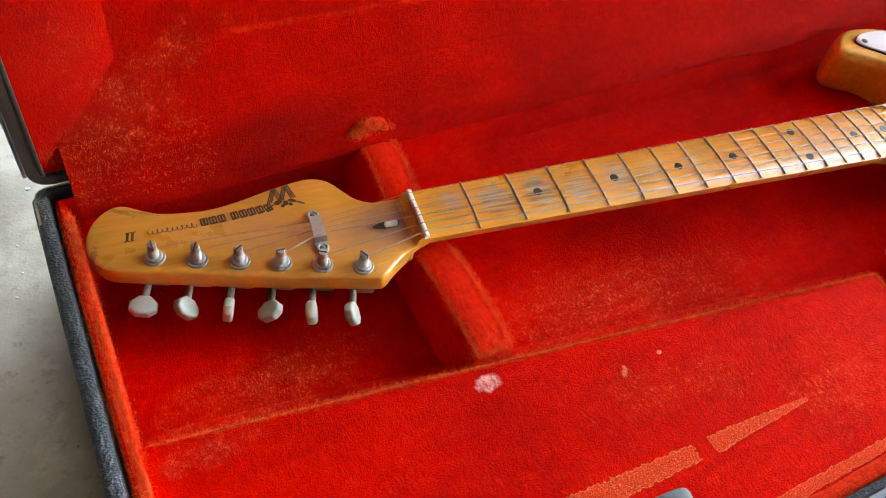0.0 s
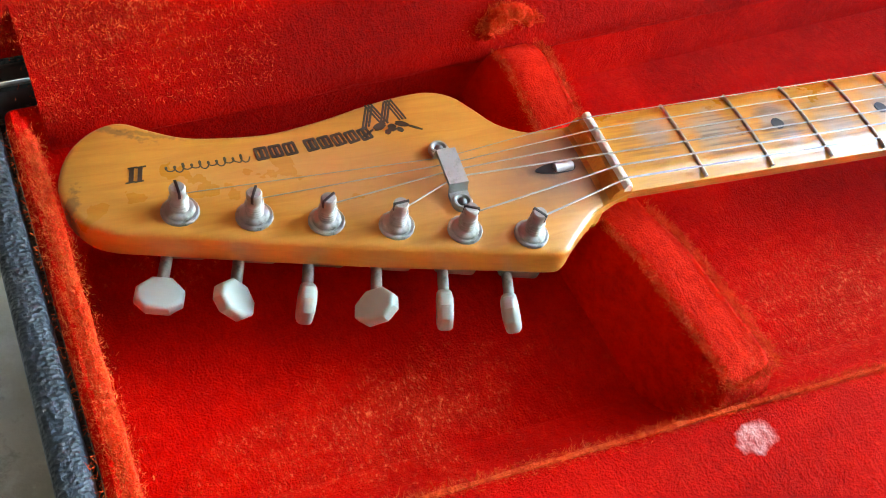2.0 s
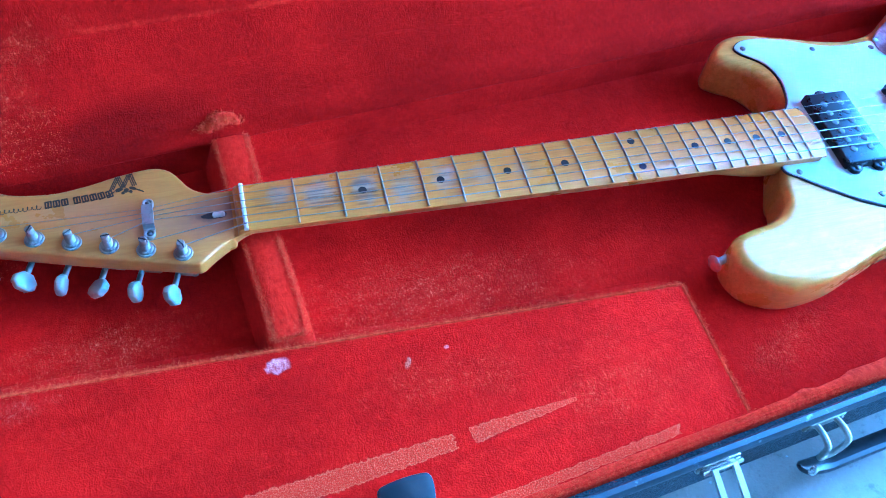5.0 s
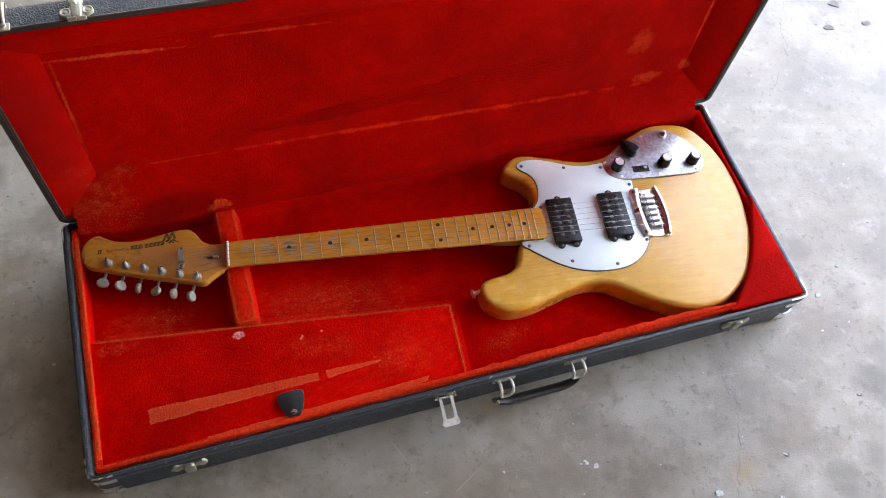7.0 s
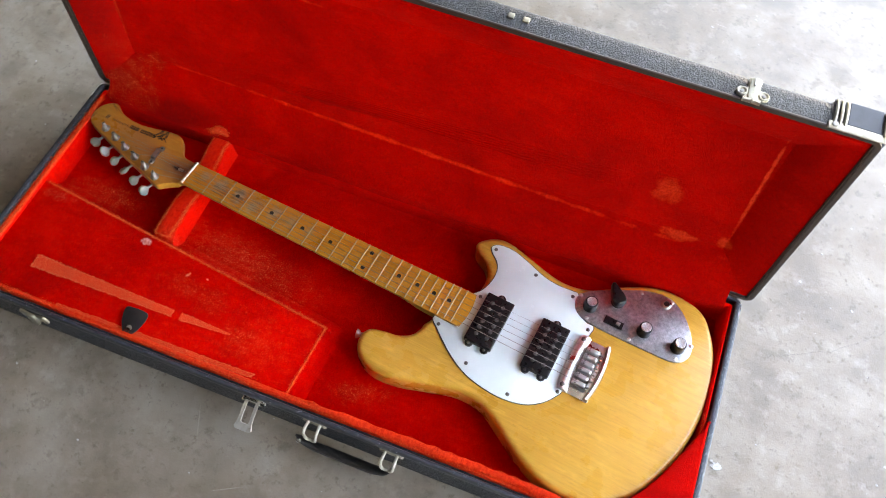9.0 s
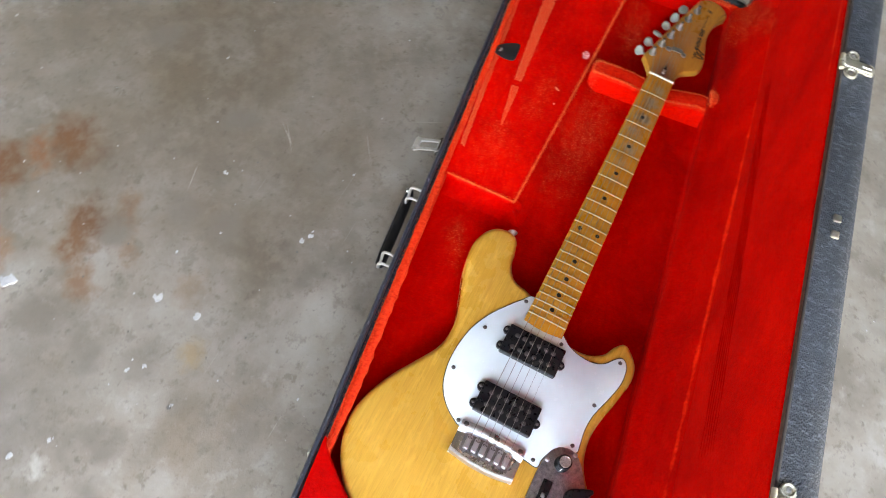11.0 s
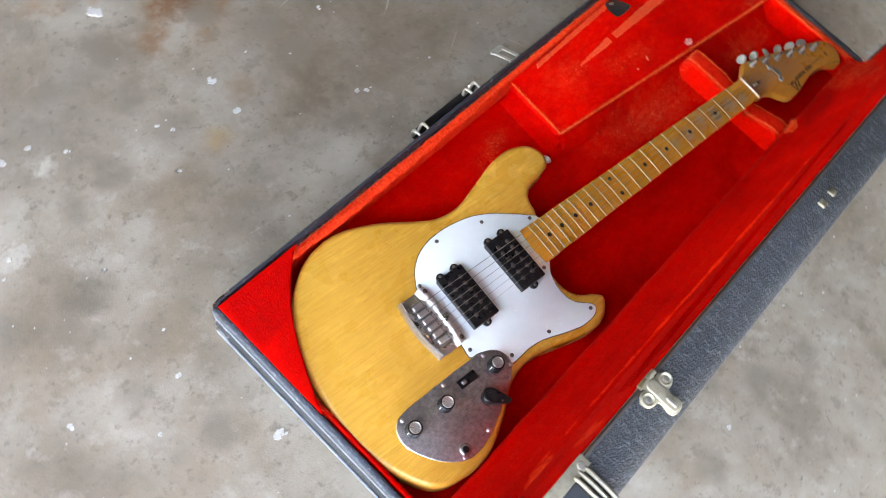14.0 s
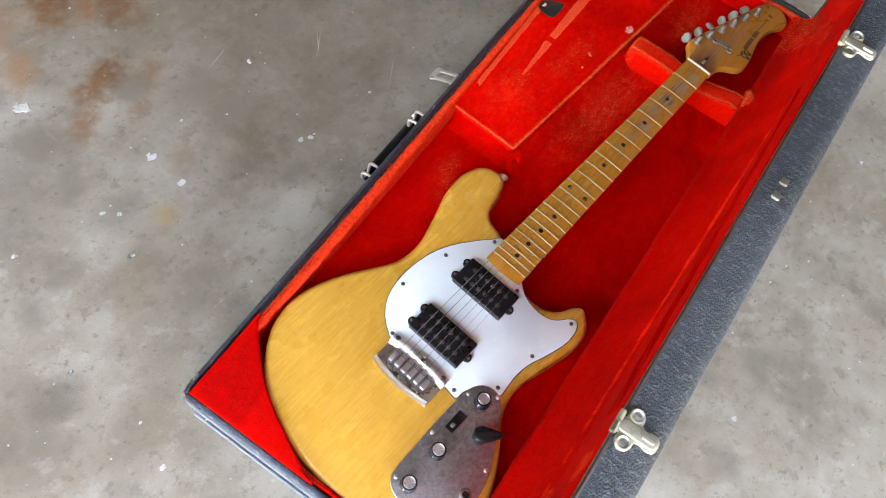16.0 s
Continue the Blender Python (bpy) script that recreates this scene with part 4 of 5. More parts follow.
def tuners():
    edge = Vector((0.1235, -0.037, 0)).normalized()
    out = Vector((edge.y, -edge.x, 0))
    posts = []
    post = [(0.0001, 0), (0.0068, 0), (0.0068, 0.0008), (0.0064, 0.0013), (0.0054, 0.0013), (0.0052, 0.0022), (0.0046, 0.0027), (0.0034, 0.0028)]
    for i in range(4):      # turned ribs
        post += [(0.0030, 0.0032 + 0.0013 * i), (0.0034, 0.0037 + 0.0013 * i), (0.0034, 0.0041 + 0.0013 * i)]
    post += [(0.0028, 0.0086), (0.0026, 0.0098), (0.0028, 0.0110), (0.0029, 0.0130), (0.0024, 0.0138), (0.0001, 0.0139)]
    for k, twist in zip(range(6), (68, 82, -38, 96, 50, 4)):
        q = Vector((-0.0475, -0.0295, HEAD_Z)) - edge * 0.0258 * k
        posts.append(q)
        t = part("tuning_machine", lathe(post, 18), NICKEL, GUITAR, "dull pitted nickel tuning machine")
        t.matrix_basis = Matrix.Translation(q)
        slot = block(-0.0005, 0.0005, -0.0030, 0.0030, 0.0104, 0.0141, 0.0001)
        part("slot", moved(slot, pose(0, 0, 0, 0, 0, 35 + 30 * k)), PLY, t)
        part("gear_case", moved(block(-0.0085, 0.0085, -0.005, 0.009, -0.0235, -0.0150, 0.002), pose(0, 0, 0, 0, 0, math.degrees(math.atan2(edge.y, edge.x)))), NICKEL, t)
        aside = edge * -0.0055
        shaft = [aside + out * 0.006 + Vector((0, 0, -0.0195)), aside + out * 0.018 + Vector((0, 0, -0.0195))]
        part("shaft", tube(shaft, 0.0022, 10), NICKEL, t)
        face = [(-0.0035, 0.0), (0.0035, 0.0), (0.0083, 0.0048), (0.0083, 0.0098), (0.0040, 0.0134), (-0.0040, 0.0134), (-0.0083, 0.0098), (-0.0083, 0.0048)]
        b = slab(face, -0.0030, 0.0030, 0.0019, 0.0019, 3)
        turn = Matrix((( edge.x, out.x, 0, 0), (edge.y, out.y, 0, 0), (0, 0, 1, 0), (0, 0, 0, 1)))
        part("button", moved(b, Matrix.Translation(aside + out * 0.0165 + Vector((0, 0, -0.0195))) @ turn @ pose(0, 0, 0, 0, twist, 0) @ Matrix.Scale(1.02, 4)), PEARL, t, "pale pearloid tuning button")
    return posts


POSTS = tuners()


def screw(x, y, z, parent, r=0.0028, mat=None):
    s = part("screw", lathe([(0.0001, -0.0005), (r, -0.0005), (r, 0.0004), (r * 0.6, 0.0011), (0.0001, 0.0013)], 12), mat or OXIDE, parent)
    s.matrix_basis = pose(x, y, z)
    return s


def hardware():
    plan = [(.440, -.029), (.452, -.042), (.468, -.055), (.494, -.073), (.522, -.0855), (.555, -.0915), (.584, -.0912), (.610, -.0845), (.630, -.0705),
            (.643, -.053), (.6475, -.040), (.6475, .0), (.6475, .045), (.649, .0655), (.637, .068), (.622, .075), (.612, .089), (.609, .104), (.597, .1045), (.577, .103),
            (.553, .106), (.521, .117), (.496, .1235), (.474, .1225), (.4635, .115), (.467, .106), (.481, .094), (.4875, .080), (.488, .062), (.482, .042), (.470, .026), (.455, -.0015)]
    loop = spline(plan, 5)
    ply = part("pickguard", slab(inset(loop, -0.0006), TOP - 0.0002, TOP + 0.0013, 0.0, 0.0, 1), PLY, GUITAR, "white pickguard with a black middle layer")
    part("guard_face", slab(inset(loop, 0.0004), TOP + 0.0013, TOP + 0.0024, 0.0006, 0.0, 2), GUARD, ply, "plain white plastic face")
    z = TOP + 0.0024
    for x, y in ((.471, .112), (.541, .102), (.603, .096), (.643, .058), (.642, -.047), (.583, -.083), (.513, -.070), (.452, -.036), (.485, .031)):
        screw(x, y, z, ply)
    # Pickups.
    for x0, y0 in ((0.4935, -0.0405), (0.5800, -0.0385)):
        x1, y1 = x0 + 0.042, y0 + 0.0805
        pu = part("pickup", block(x0, x1, y0, y1, z - 0.001, z + 0.0085, 0.0016), BLACK, GUITAR, "black humbucking pickup with bare pole pieces")
        for ex, ey in ((x0 + 0.009, y0 - 0.0005), (x0 + 0.033, y0 - 0.0005), (x0 + 0.021, y1 + 0.0005)):
            ear = part("ear", lathe([(0.0001, 0), (0.0062, 0), (0.0062, 0.0045), (0.0056, 0.0052), (0.0001, 0.0052)], 16), BLACK, pu)
            ear.matrix_basis = pose(ex, ey, z - 0.001)
            screw(ex, ey + (-0.002 if ey < 0 else 0.002), z + 0.0046, pu, 0.0022)
        for row in (0.0125, 0.0295):
            for k in range(6):
                p = part("pole_piece", lathe([(0.0001, -0.001), (0.0032, -0.001), (0.0032, 0.0003), (0.0027, 0.0006), (0.0001, 0.0006)], 14), POLE, pu)
                p.matrix_basis = pose(x0 + row, y0 + 0.0140 + 0.0105 * k, z + 0.0085)
    return z


hardware()


def bridge():
    z = TOP
    br = part("bridge", block(0.638, 0.684, -0.0425, 0.0455, z, z + 0.0024, 0.0008), CHROME, GUITAR, "tarnished chrome bridge with six saddles")
    # Raised front bar and swept rear lip.
    arc = lambda x, s, h, hw: [(x + s * (1 - (y / hw) ** 2), y + 0.0015, h) for y in [hw * (k / 8 - 1) for k in range(17)]]
    bm, loops = bmesh.new(), []
    for x, y, h in arc(0.6790, 0.0050, 0, 0.043):
        loops.append([(x - 0.0020, y, z + 0.002), (x - 0.0018, y, z + 0.0100), (x + 0.0002, y, z + 0.0118), (x + 0.0030, y, z + 0.0108), (x + 0.0045, y, z + 0.002)])
    part("saddle_bed", block(0.6505, 0.6745, -0.0315, 0.0345, z + 0.0020, z + 0.0030, 0.0004), NICKEL, br)
    part("rear_lip", rings(bm, loops), DULL, br)
    bm, loops = bmesh.new(), []
    for x, y, h in arc(0.6440, -0.0035, 0, 0.044):
        loops.append([(x + 0.0022 - 0.0080 * math.cos(a), y, z + 0.001 + 0.0088 * math.sin(a)) for a in [radians(18 * k) for k in range(11)]])
    part("front_bar", rings(bm, loops), SATIN, br)
    for y in (-0.036, 0.039):
        screw(0.6435, y, z + 0.0090, br, 0.0036)
    for k in range(6):
        y = -0.0245 + 0.0105 * k
        s = part("saddle", block(0.653, 0.672, y - 0.0034, y + 0.0034, z + 0.0030, z + 0.0115, 0.0016), CAP, br)
        part("adjuster", tube([(0.668, y, z + 0.0075), (0.6775, y, z + 0.0075)], 0.0014, 8), NICKEL, br)
        for dy in (-0.0019, 0.0019):
            screw(0.6575, y + dy, z + 0.0115, br, 0.0010)


bridge()


def strings():
    for k in range(6):
        a = Vector((-0.0015, -0.0172 + 0.00688 * k, BOARD_Z + 0.0023))
        b = Vector((0.657, -0.0245 + 0.0105 * k, TOP + 0.0122))
        r = 0.00046 - 0.000055 * k
        q = POSTS[k]
        path = [Vector((0.672, b.y, TOP + 0.006)), b, (a + b) / 2, a]
        if k >= 2:
            path.append(Vector((-0.0685, (0.0035 * (k - 2) - 0.0035 + 0.004) , HEAD_Z + 0.0042)))
        path.append(q + Vector((0.003, 0.0022, 0.0072)))
        part("string", tube(path, r, 6), STEEL, GUITAR, "wound steel string" if k < 3 else "plain steel string")
        coil = [q + Vector((0.0031 * math.cos(t * 0.7), 0.0031 * math.sin(t * 0.7), 0.0050 + 0.0002 * t)) for t in range(22)]
        part("string_winding", tube(coil, r, 5), STEEL, GUITAR)


strings()


def small_parts():
    # String tree: a bent bar held by one screw.
    bm, loops = bmesh.new(), []
    for y, h in ((-0.0085, 0.0015), (-0.0050, 0.0018), (-0.0040, 0.0060), (0.0125, 0.0075), (0.0135, 0.0030), (0.0175, 0.0022)):
        loops.append([(-0.0730, y, HEAD_Z + h - 0.0016), (-0.0730, y, HEAD_Z + h), (-0.0650, y, HEAD_Z + h), (-0.0650, y, HEAD_Z + h - 0.0016)])
    tree = part("string_tree", rings(bm, loops), NICKEL, GUITAR, "pitted nickel string tree")
    for y in (-0.0100, 0.0178):
        screw(-0.0690, y, HEAD_Z + 0.0018, tree, 0.0018)
    for y, h in ((-0.0100, 0.0006), (0.0178, 0.0006)):
        part("eye", moved(lathe([(0.0020, 0), (0.0042, 0), (0.0042, 0.0016), (0.0036, 0.0026), (0.0028, 0.0026), (0.0020, 0.0014)], 18), pose(-0.0690, y, HEAD_Z + h - 0.0004)), NICKEL, tree)
    # Truss rod recess: a flush black plate paints its dark bullet hole, with its bolt.
    pts = [(-0.0375, 0.0), (-0.0350, 0.0020), (-0.029, 0.0035), (-0.021, 0.0040), (-0.0155, 0.0028), (-0.0140, 0.0), (-0.0155, -0.0028), (-0.021, -0.0040), (-0.029, -0.0035), (-0.0350, -0.0020)]
    rod = part("truss_rod_slot", slab([(-0.0235 + (q.x + 0.0255) * 0.78, q.y * 0.72) for q in spline([Vector(p) for p in pts], 4)], HEAD_Z - 0.003, HEAD_Z + 0.0003, 0.0, 0.0, 1), DOT, GUITAR, "flush black plate drawn for the truss rod recess")
    part("bolt", tube([(-0.0245, 0, HEAD_Z - 0.0004), (-0.0238, 0, HEAD_Z - 0.0002), (-0.0165, 0, HEAD_Z + 0.0006), (-0.0155, 0, HEAD_Z + 0.0006)], [0.0010, 0.0024, 0.0024, 0.0010], 12), SATIN, rod)
    # Strap button on the horn.
    btn = [(0.0001, -0.004), (0.0035, -0.004), (0.0030, 0.003), (0.0032, 0.006), (0.0065, 0.0095), (0.0068, 0.0108), (0.0055, 0.0118), (0.0001, 0.0122)]
    part("strap_button", moved(lathe(btn, 18), pose(0.3635, -0.0940, 0.055, 0, -90, 14) @ Matrix.Scale(1.05, 4)), SATIN, GUITAR, "shiny metal strap button")


small_parts()


def controls():
    plan = [(.612, .083), (.624, .0725), (.645, .0685), (.680, .0675), (.715, .068), (.762, .0695), (.779, .078), (.785, .096), (.778, .118), (.762, .141),
            (.742, .157), (.722, .1625), (.695, .157), (.672, .146), (.645, .131), (.620, .115), (.609, .100)]
    z = TOP + 0.0032
    plate = part("control_plate", slab(spline(plan, 5), TOP + 0.0002, z, 0.0010, 0.0, 3), PITTED, GUITAR, "pitted chrome control plate")
    for x, y in ((.6125, .104), (.634, .074), (.700, .0725), (.768, .076), (.782, .105), (.735, .157), (.690, .150)):
        screw(x, y, z, plate, 0.0030, SATIN)
    knob = [(0.0001, 0), (0.0102, 0), (0.0102, 0.0012), (0.0096, 0.0020), (0.0095, 0.0150), (0.0089, 0.0168), (0.0001, 0.0169)]
    for x, y in ((.631, .093), (.714, .093), (.765, .093)):
        k = part("control_knob", lathe(knob, 28), BLACK, GUITAR, "black knob with a bright metal cap")
        k.matrix_basis = pose(x, y, z)
        part("cap", lathe([(0.0001, 0.0160), (0.0073, 0.0160), (0.0073, 0.0178), (0.0070, 0.0184), (0.0063, 0.0185), (0.0059, 0.0180), (0.0030, 0.0178), (0.0001, 0.0177)], 32), CAP, k, "spun bright metal cap")
        part("pointer_line", block(0.0088, 0.0098, -0.0004, 0.0004, 0.004, 0.0152, 0.0001), BONE, k)
    sw = part("slide_switch", block(.657, .685, .0795, .0915, z, z + 0.0012, 0.0004), BLACK, GUITAR, "black slide switch with a metal tip")
    part("slider", block(.6745, .6805, .0830, .0880, z + 0.0012, z + 0.0050, 0.0008), NICKEL, sw)
    lever = [(-0.0095, 0.0), (-0.0080, 0.0072), (0.0, 0.0098), (0.0090, 0.0080), (0.0245, 0.0030), (0.0262, 0.0), (0.0245, -0.0030), (0.0090, -0.0080), (0.0, -0.0098), (-0.0080, -0.0072)]
    sel = part("selector_knob", lathe([(0.0001, 0), (0.0100, 0), (0.0100, 0.0020), (0.0090, 0.0040), (0.0001, 0.0045)], 24), BLACK, GUITAR, "black pointer selector knob")
    sel.matrix_basis = pose(.664, .119, z, 0, 0, 130)
    part("pointer", slab(spline(lever, 3), 0.003, 0.0150, 0.003, 0.001, 3), BLACK, sel)
    jack = part("output_jack", lathe([(0.0060, 0), (0.0078, 0), (0.0078, 0.0014), (0.0062, 0.0026), (0.0046, 0.0026), (0.0044, 0.0005), (0.0001, 0.0003)], 20), DULL, GUITAR, "chrome jack socket with a dark hole")
    jack.matrix_basis = pose(.728, .150, z)
    part("socket", lathe([(0.0001, 0.0004), (0.0043, 0.0004), (0.0043, 0.0012), (0.0001, 0.0012)], 16), DOT, jack)


controls()


# ---- hinge cover and end pads of the case ----
def case_inside():
    # Plush strip that covers the hinges, from the back wall up into the lid.
    bm, loops = bmesh.new(), []
    path = [(0.366, RIM - 0.016), (0.3675, RIM - 0.001), (0.371, RIM + 0.005), (0.377, RIM + 0.008), (0.3815, RIM + 0.013), (0.3860, RIM + 0.020), (0.3920, RIM + 0.029), (0.3985, RIM + 0.038), (0.4045, RIM + 0.046)]
    for u in [0.0225 + (CASE_L - 0.045) * k / 40 for k in range(41)]:
        wob = 0.0006 * math.sin(u * 47) + 0.0004 * math.sin(u * 131)
        loops.append([(u, v + wob, z + wob) for v, z in path] + [(u, v + 0.003, z - 0.004) for v, z in reversed(path)])
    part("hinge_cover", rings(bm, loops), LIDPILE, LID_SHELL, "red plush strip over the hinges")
    # Shaped pads round the body end.
    pad = [(0.936, 0.0065), (0.948, 0.016), (0.960, 0.026), (0.981, 0.047), (0.998, 0.067), (1.011, 0.086), (1.022, 0.105), (1.040, 0.142), (1.053, 0.170), (1.0600, 0.190), (1.0618, 0.186), (1.0618, 0.120), (1.0618, 0.0064), (1.000, 0.0064)]
    part("end_pad", slab(pad, FLOOR_Z, RIM + 0.0035, 0.0035, 0.0, 3), PLUSH, CASE, "red plush corner pad shaped round the body")
    # The strings have pressed lines into the lid's pile.
    for k in range(6):
        z0, z1 = 0.1952 - 0.0027 * k, 0.2520 - 0.0075 * k
        pts = [(0.26 + 0.58 * i / 24, 0.4132 + 0.0004 * math.sin(i * 2.1 + k), z0 + (z1 - z0) * i / 24 + 0.0006 * math.sin(i * 1.3 + k)) for i in range(25)]
        part("string_mark", tube(pts, [0.0003 + 0.0006 * math.sin(math.pi * i / 24) for i in range(25)], 5), CRUSHED, LID_SHELL)


case_inside()


def lumpy(path, radius, seed, n=10):
    """A padded roll along a path, swelling and thinning."""
    rnd = random.Random(seed)
    pts = spline([Vector(q) for q in path], 10, False)
    swell = [radius(i / (len(pts) - 1)) * rnd.uniform(0.72, 1.22) for i in range(len(pts))]
    return tube([q + Vector((0, rnd.gauss(0, 0.0004), rnd.gauss(0, 0.0003))) for q in pts], swell, n)


def rolls():
    edge = [(0.30, 0.0150, RIM - 0.0060), (0.50, 0.0152, RIM - 0.0050), (0.62, 0.0158, RIM - 0.0040), (0.74, 0.0172, RIM - 0.0034), (0.84, 0.0185, RIM - 0.0036), (0.94, 0.0165, RIM - 0.0045), (1.00, 0.0150, RIM - 0.0060)]
    part("edge_roll", lumpy(edge, lambda t: 0.0030 + 0.0036 * math.sin(math.pi * t) ** 2, 21), ROLL, BASE_SHELL, "rubbed orange roll of plush along the rim")
    end = [(0.0150, 0.024, RIM - 0.0050), (0.0158, 0.10, RIM - 0.0042), (0.0152, 0.20, RIM - 0.0046), (0.0160, 0.29, RIM - 0.0040), (0.0152, 0.362, RIM - 0.0050)]
    part("edge_roll", lumpy(end, lambda t: 0.0034, 23), ROLL, BASE_SHELL, "rubbed orange roll of plush along the rim")
    tuft = [(0.2150, 0.3660, RIM - 0.002), (0.2200, 0.3690, RIM + 0.0035), (0.2280, 0.3715, RIM + 0.0050), (0.2360, 0.3705, RIM + 0.0040), (0.2400, 0.3680, RIM - 0.001)]
    part("rest_tuft", lumpy(tuft, lambda t: 0.0026 + 0.0018 * math.sin(math.pi * t), 22), ROLL, BASE_SHELL, "frayed orange-red plush tuft above the neck rest")


rolls()


def fuzz(name, lines, count, material, parent, length=0.0026, spread=0.0012, seed=3):
    """Loose pile fibres standing out along worn edges."""
    rnd = random.Random(seed)
    verts, faces = [], []
    for line in lines:
        pts = [Vector(q) for q in line]
        runs = [(b - a).length for a, b in zip(pts, pts[1:])]
        whole = sum(runs)
        for _ in range(int(count * 1.7 * whole)):
            t = rnd.uniform(0, whole)
            i = 0
            while t > runs[i] and i < len(runs) - 1:
                t -= runs[i]
                i += 1
            q = pts[i].lerp(pts[i + 1], t / runs[i]) + Vector((rnd.gauss(0, spread), rnd.gauss(0, spread), rnd.gauss(-0.0003, 0.0005)))
            d = Vector((rnd.gauss(0, 0.7), rnd.gauss(0, 0.7), rnd.uniform(0.3, 1.2))).normalized() * length * rnd.uniform(0.25, 0.75)
            w = d.cross(Vector((rnd.gauss(0, 1), rnd.gauss(0, 1), rnd.gauss(0, 1)))).normalized() * 0.00012
            n = len(verts)
            verts += [q - w, q + w, q + d * 0.6 + w * 0.8, q + d]
            faces += [(n, n + 1, n + 2), (n, n + 2, n + 3)]
    me = bpy.data.meshes.new(name)
    me.from_pydata(verts, [], faces)
    me.materials.append(material)
    ob = new(name, me)
    ob.parent = parent
    return tagged(ob, "loose orange-red pile fibres along the edge", kind="stuff")


def case_fuzz():
    z = RIM - 0.0012
    i, j = 0.0128, 0.0128
    round_ = [(i, j, z), (CASE_L - i, j, z), (CASE_L - i, 0.200, z)], [(i, j, z), (i, CASE_W - 0.02, z)]
    fuzz("pile_fuzz", round_, 9000, FIBRE, BASE_SHELL, 0.0044, 0.0022, 4)
    box = [(0.024, 0.1930, 0.0655), (0.20, 0.1704, 0.0655), (0.38, 0.1466, 0.0655), (0.5210, 0.1275, 0.0655), (0.5132, 0.022, 0.0655)]
    fuzz("pile_fuzz", [box], 15000, FIBRE, BASE_SHELL, 0.0042, 0.0014, 5)
    edges = []
    for u in (0.2190, 0.2435):
        edges.append([(u, 0.176, 0.0655), (u, 0.182, 0.0685), (u, 0.235, 0.0675), (u, 0.262, 0.0615)])
        edges.append([(u, 0.300, 0.0585), (u, 0.320, 0.0635), (u, 0.350, 0.0715), (u, 0.362, 0.0695)])
    edges.append([(0.219, 0.177, 0.064), (0.242, 0.177, 0.064)])
    corner = [[(0.022 + 0.004 * k, v, h) for k in range(24)] for v, h in ((0.3675, RIM), (0.371, RIM + 0.006), (0.377, RIM + 0.009), (0.381, RIM + 0.014), (0.384, RIM + 0.022), (0.388, RIM + 0.029))]
    fuzz("pile_fuzz", corner, 3200, FIBRE, BASE_SHELL, 0.0026, 0.0034, 8)
    fuzz("pile_fuzz", [[(0.0165, 0.03, RIM - 0.001), (0.0165, 0.36, RIM - 0.001)]], 22000, FIBRE, BASE_SHELL, 0.0036, 0.0022, 9)
    fuzz("pile_fuzz", [[(0.213, 0.366, RIM + 0.002), (0.226, 0.369, RIM + 0.009), (0.240, 0.368, RIM + 0.003)]], 42000, FIBRE, BASE_SHELL, 0.0060, 0.0030, 11)
    fuzz("pile_fuzz", edges, 15000, FIBRE, BASE_SHELL, 0.0042, 0.0014, 6)


case_fuzz()


# ---- fittings of the case ----
def lobed(w, d):
    return spline([(-w, 0), (-w * 0.75, -d), (-w * 0.3, -d * 0.6), (w * 0.3, -d * 0.6), (w * 0.75, -d), (w, 0), (w * 0.75, d), (w * 0.3, d * 0.6), (-w * 0.3, d * 0.6), (-w * 0.75, d)], 4)


def catch(u, name="lid_catch"):
    """A plate with two round ears and a ribbed tongue on the lid's front wall, hinged at its edge."""
    m = LID @ pose(u, 0, RIM, 90) @ Matrix.Scale(0.88, 4)
    half_ = [(0.0070, 0.0010), (0.0080, 0.0045), (0.0130, 0.0042), (0.0190, 0.0075), (0.0205, 0.0125), (0.0185, 0.0175), (0.0135, 0.0200), (0.0085, 0.0205), (0.0072, 0.0255), (0.0085, 0.0310), (0.0075, 0.0370), (0.0030, 0.0392)]
    loop = spline([(x, y) for x, y in half_] + [(-x, y) for x, y in reversed(half_)], 3)
    c = part(name, moved(slab(loop, 0.0004, 0.0030, 0.0010, 0.0, 3), m), BRASSY, CASE, "yellowed metal catch plate")
    for x in (-0.0135, 0.0135):
        rim = [(0.0068, 0.0022), (0.0066, 0.0042), (0.0056, 0.0046), (0.0046, 0.0040), (0.0040, 0.0028), (0.0001, 0.0028)]
        part("ear", moved(lathe(rim, 20), m @ pose(x, 0.0122, 0)), BRASSY, c)
        part("rivet", moved(lathe([(0.0001, 0.0026), (0.0026, 0.0026), (0.0022, 0.0036), (0.0001, 0.0040)], 14), m @ pose(x, 0.0122, 0)), NICKEL, c)
    part("tongue", moved(slab(rrect(-0.0062, 0.0062, 0.0020, 0.0375, 0.0045), 0.0028, 0.0050, 0.0012, 0.0, 3), m), BRASSY, c)
    part("tongue_rib", moved(slab(rrect(-0.0020, 0.0020, 0.0230, 0.0345, 0.0018), 0.0048, 0.0068, 0.0008, 0.0, 2), m), CAP, c)
    for x0, x1 in ((-0.0110, -0.0006), (0.0006, 0.0110)):
        part("hinge_pin", moved(tube([(x0, 0.0000, 0.0030), (x1, 0.0000, 0.0030)], 0.0029, 12), m), BRASSY, c)


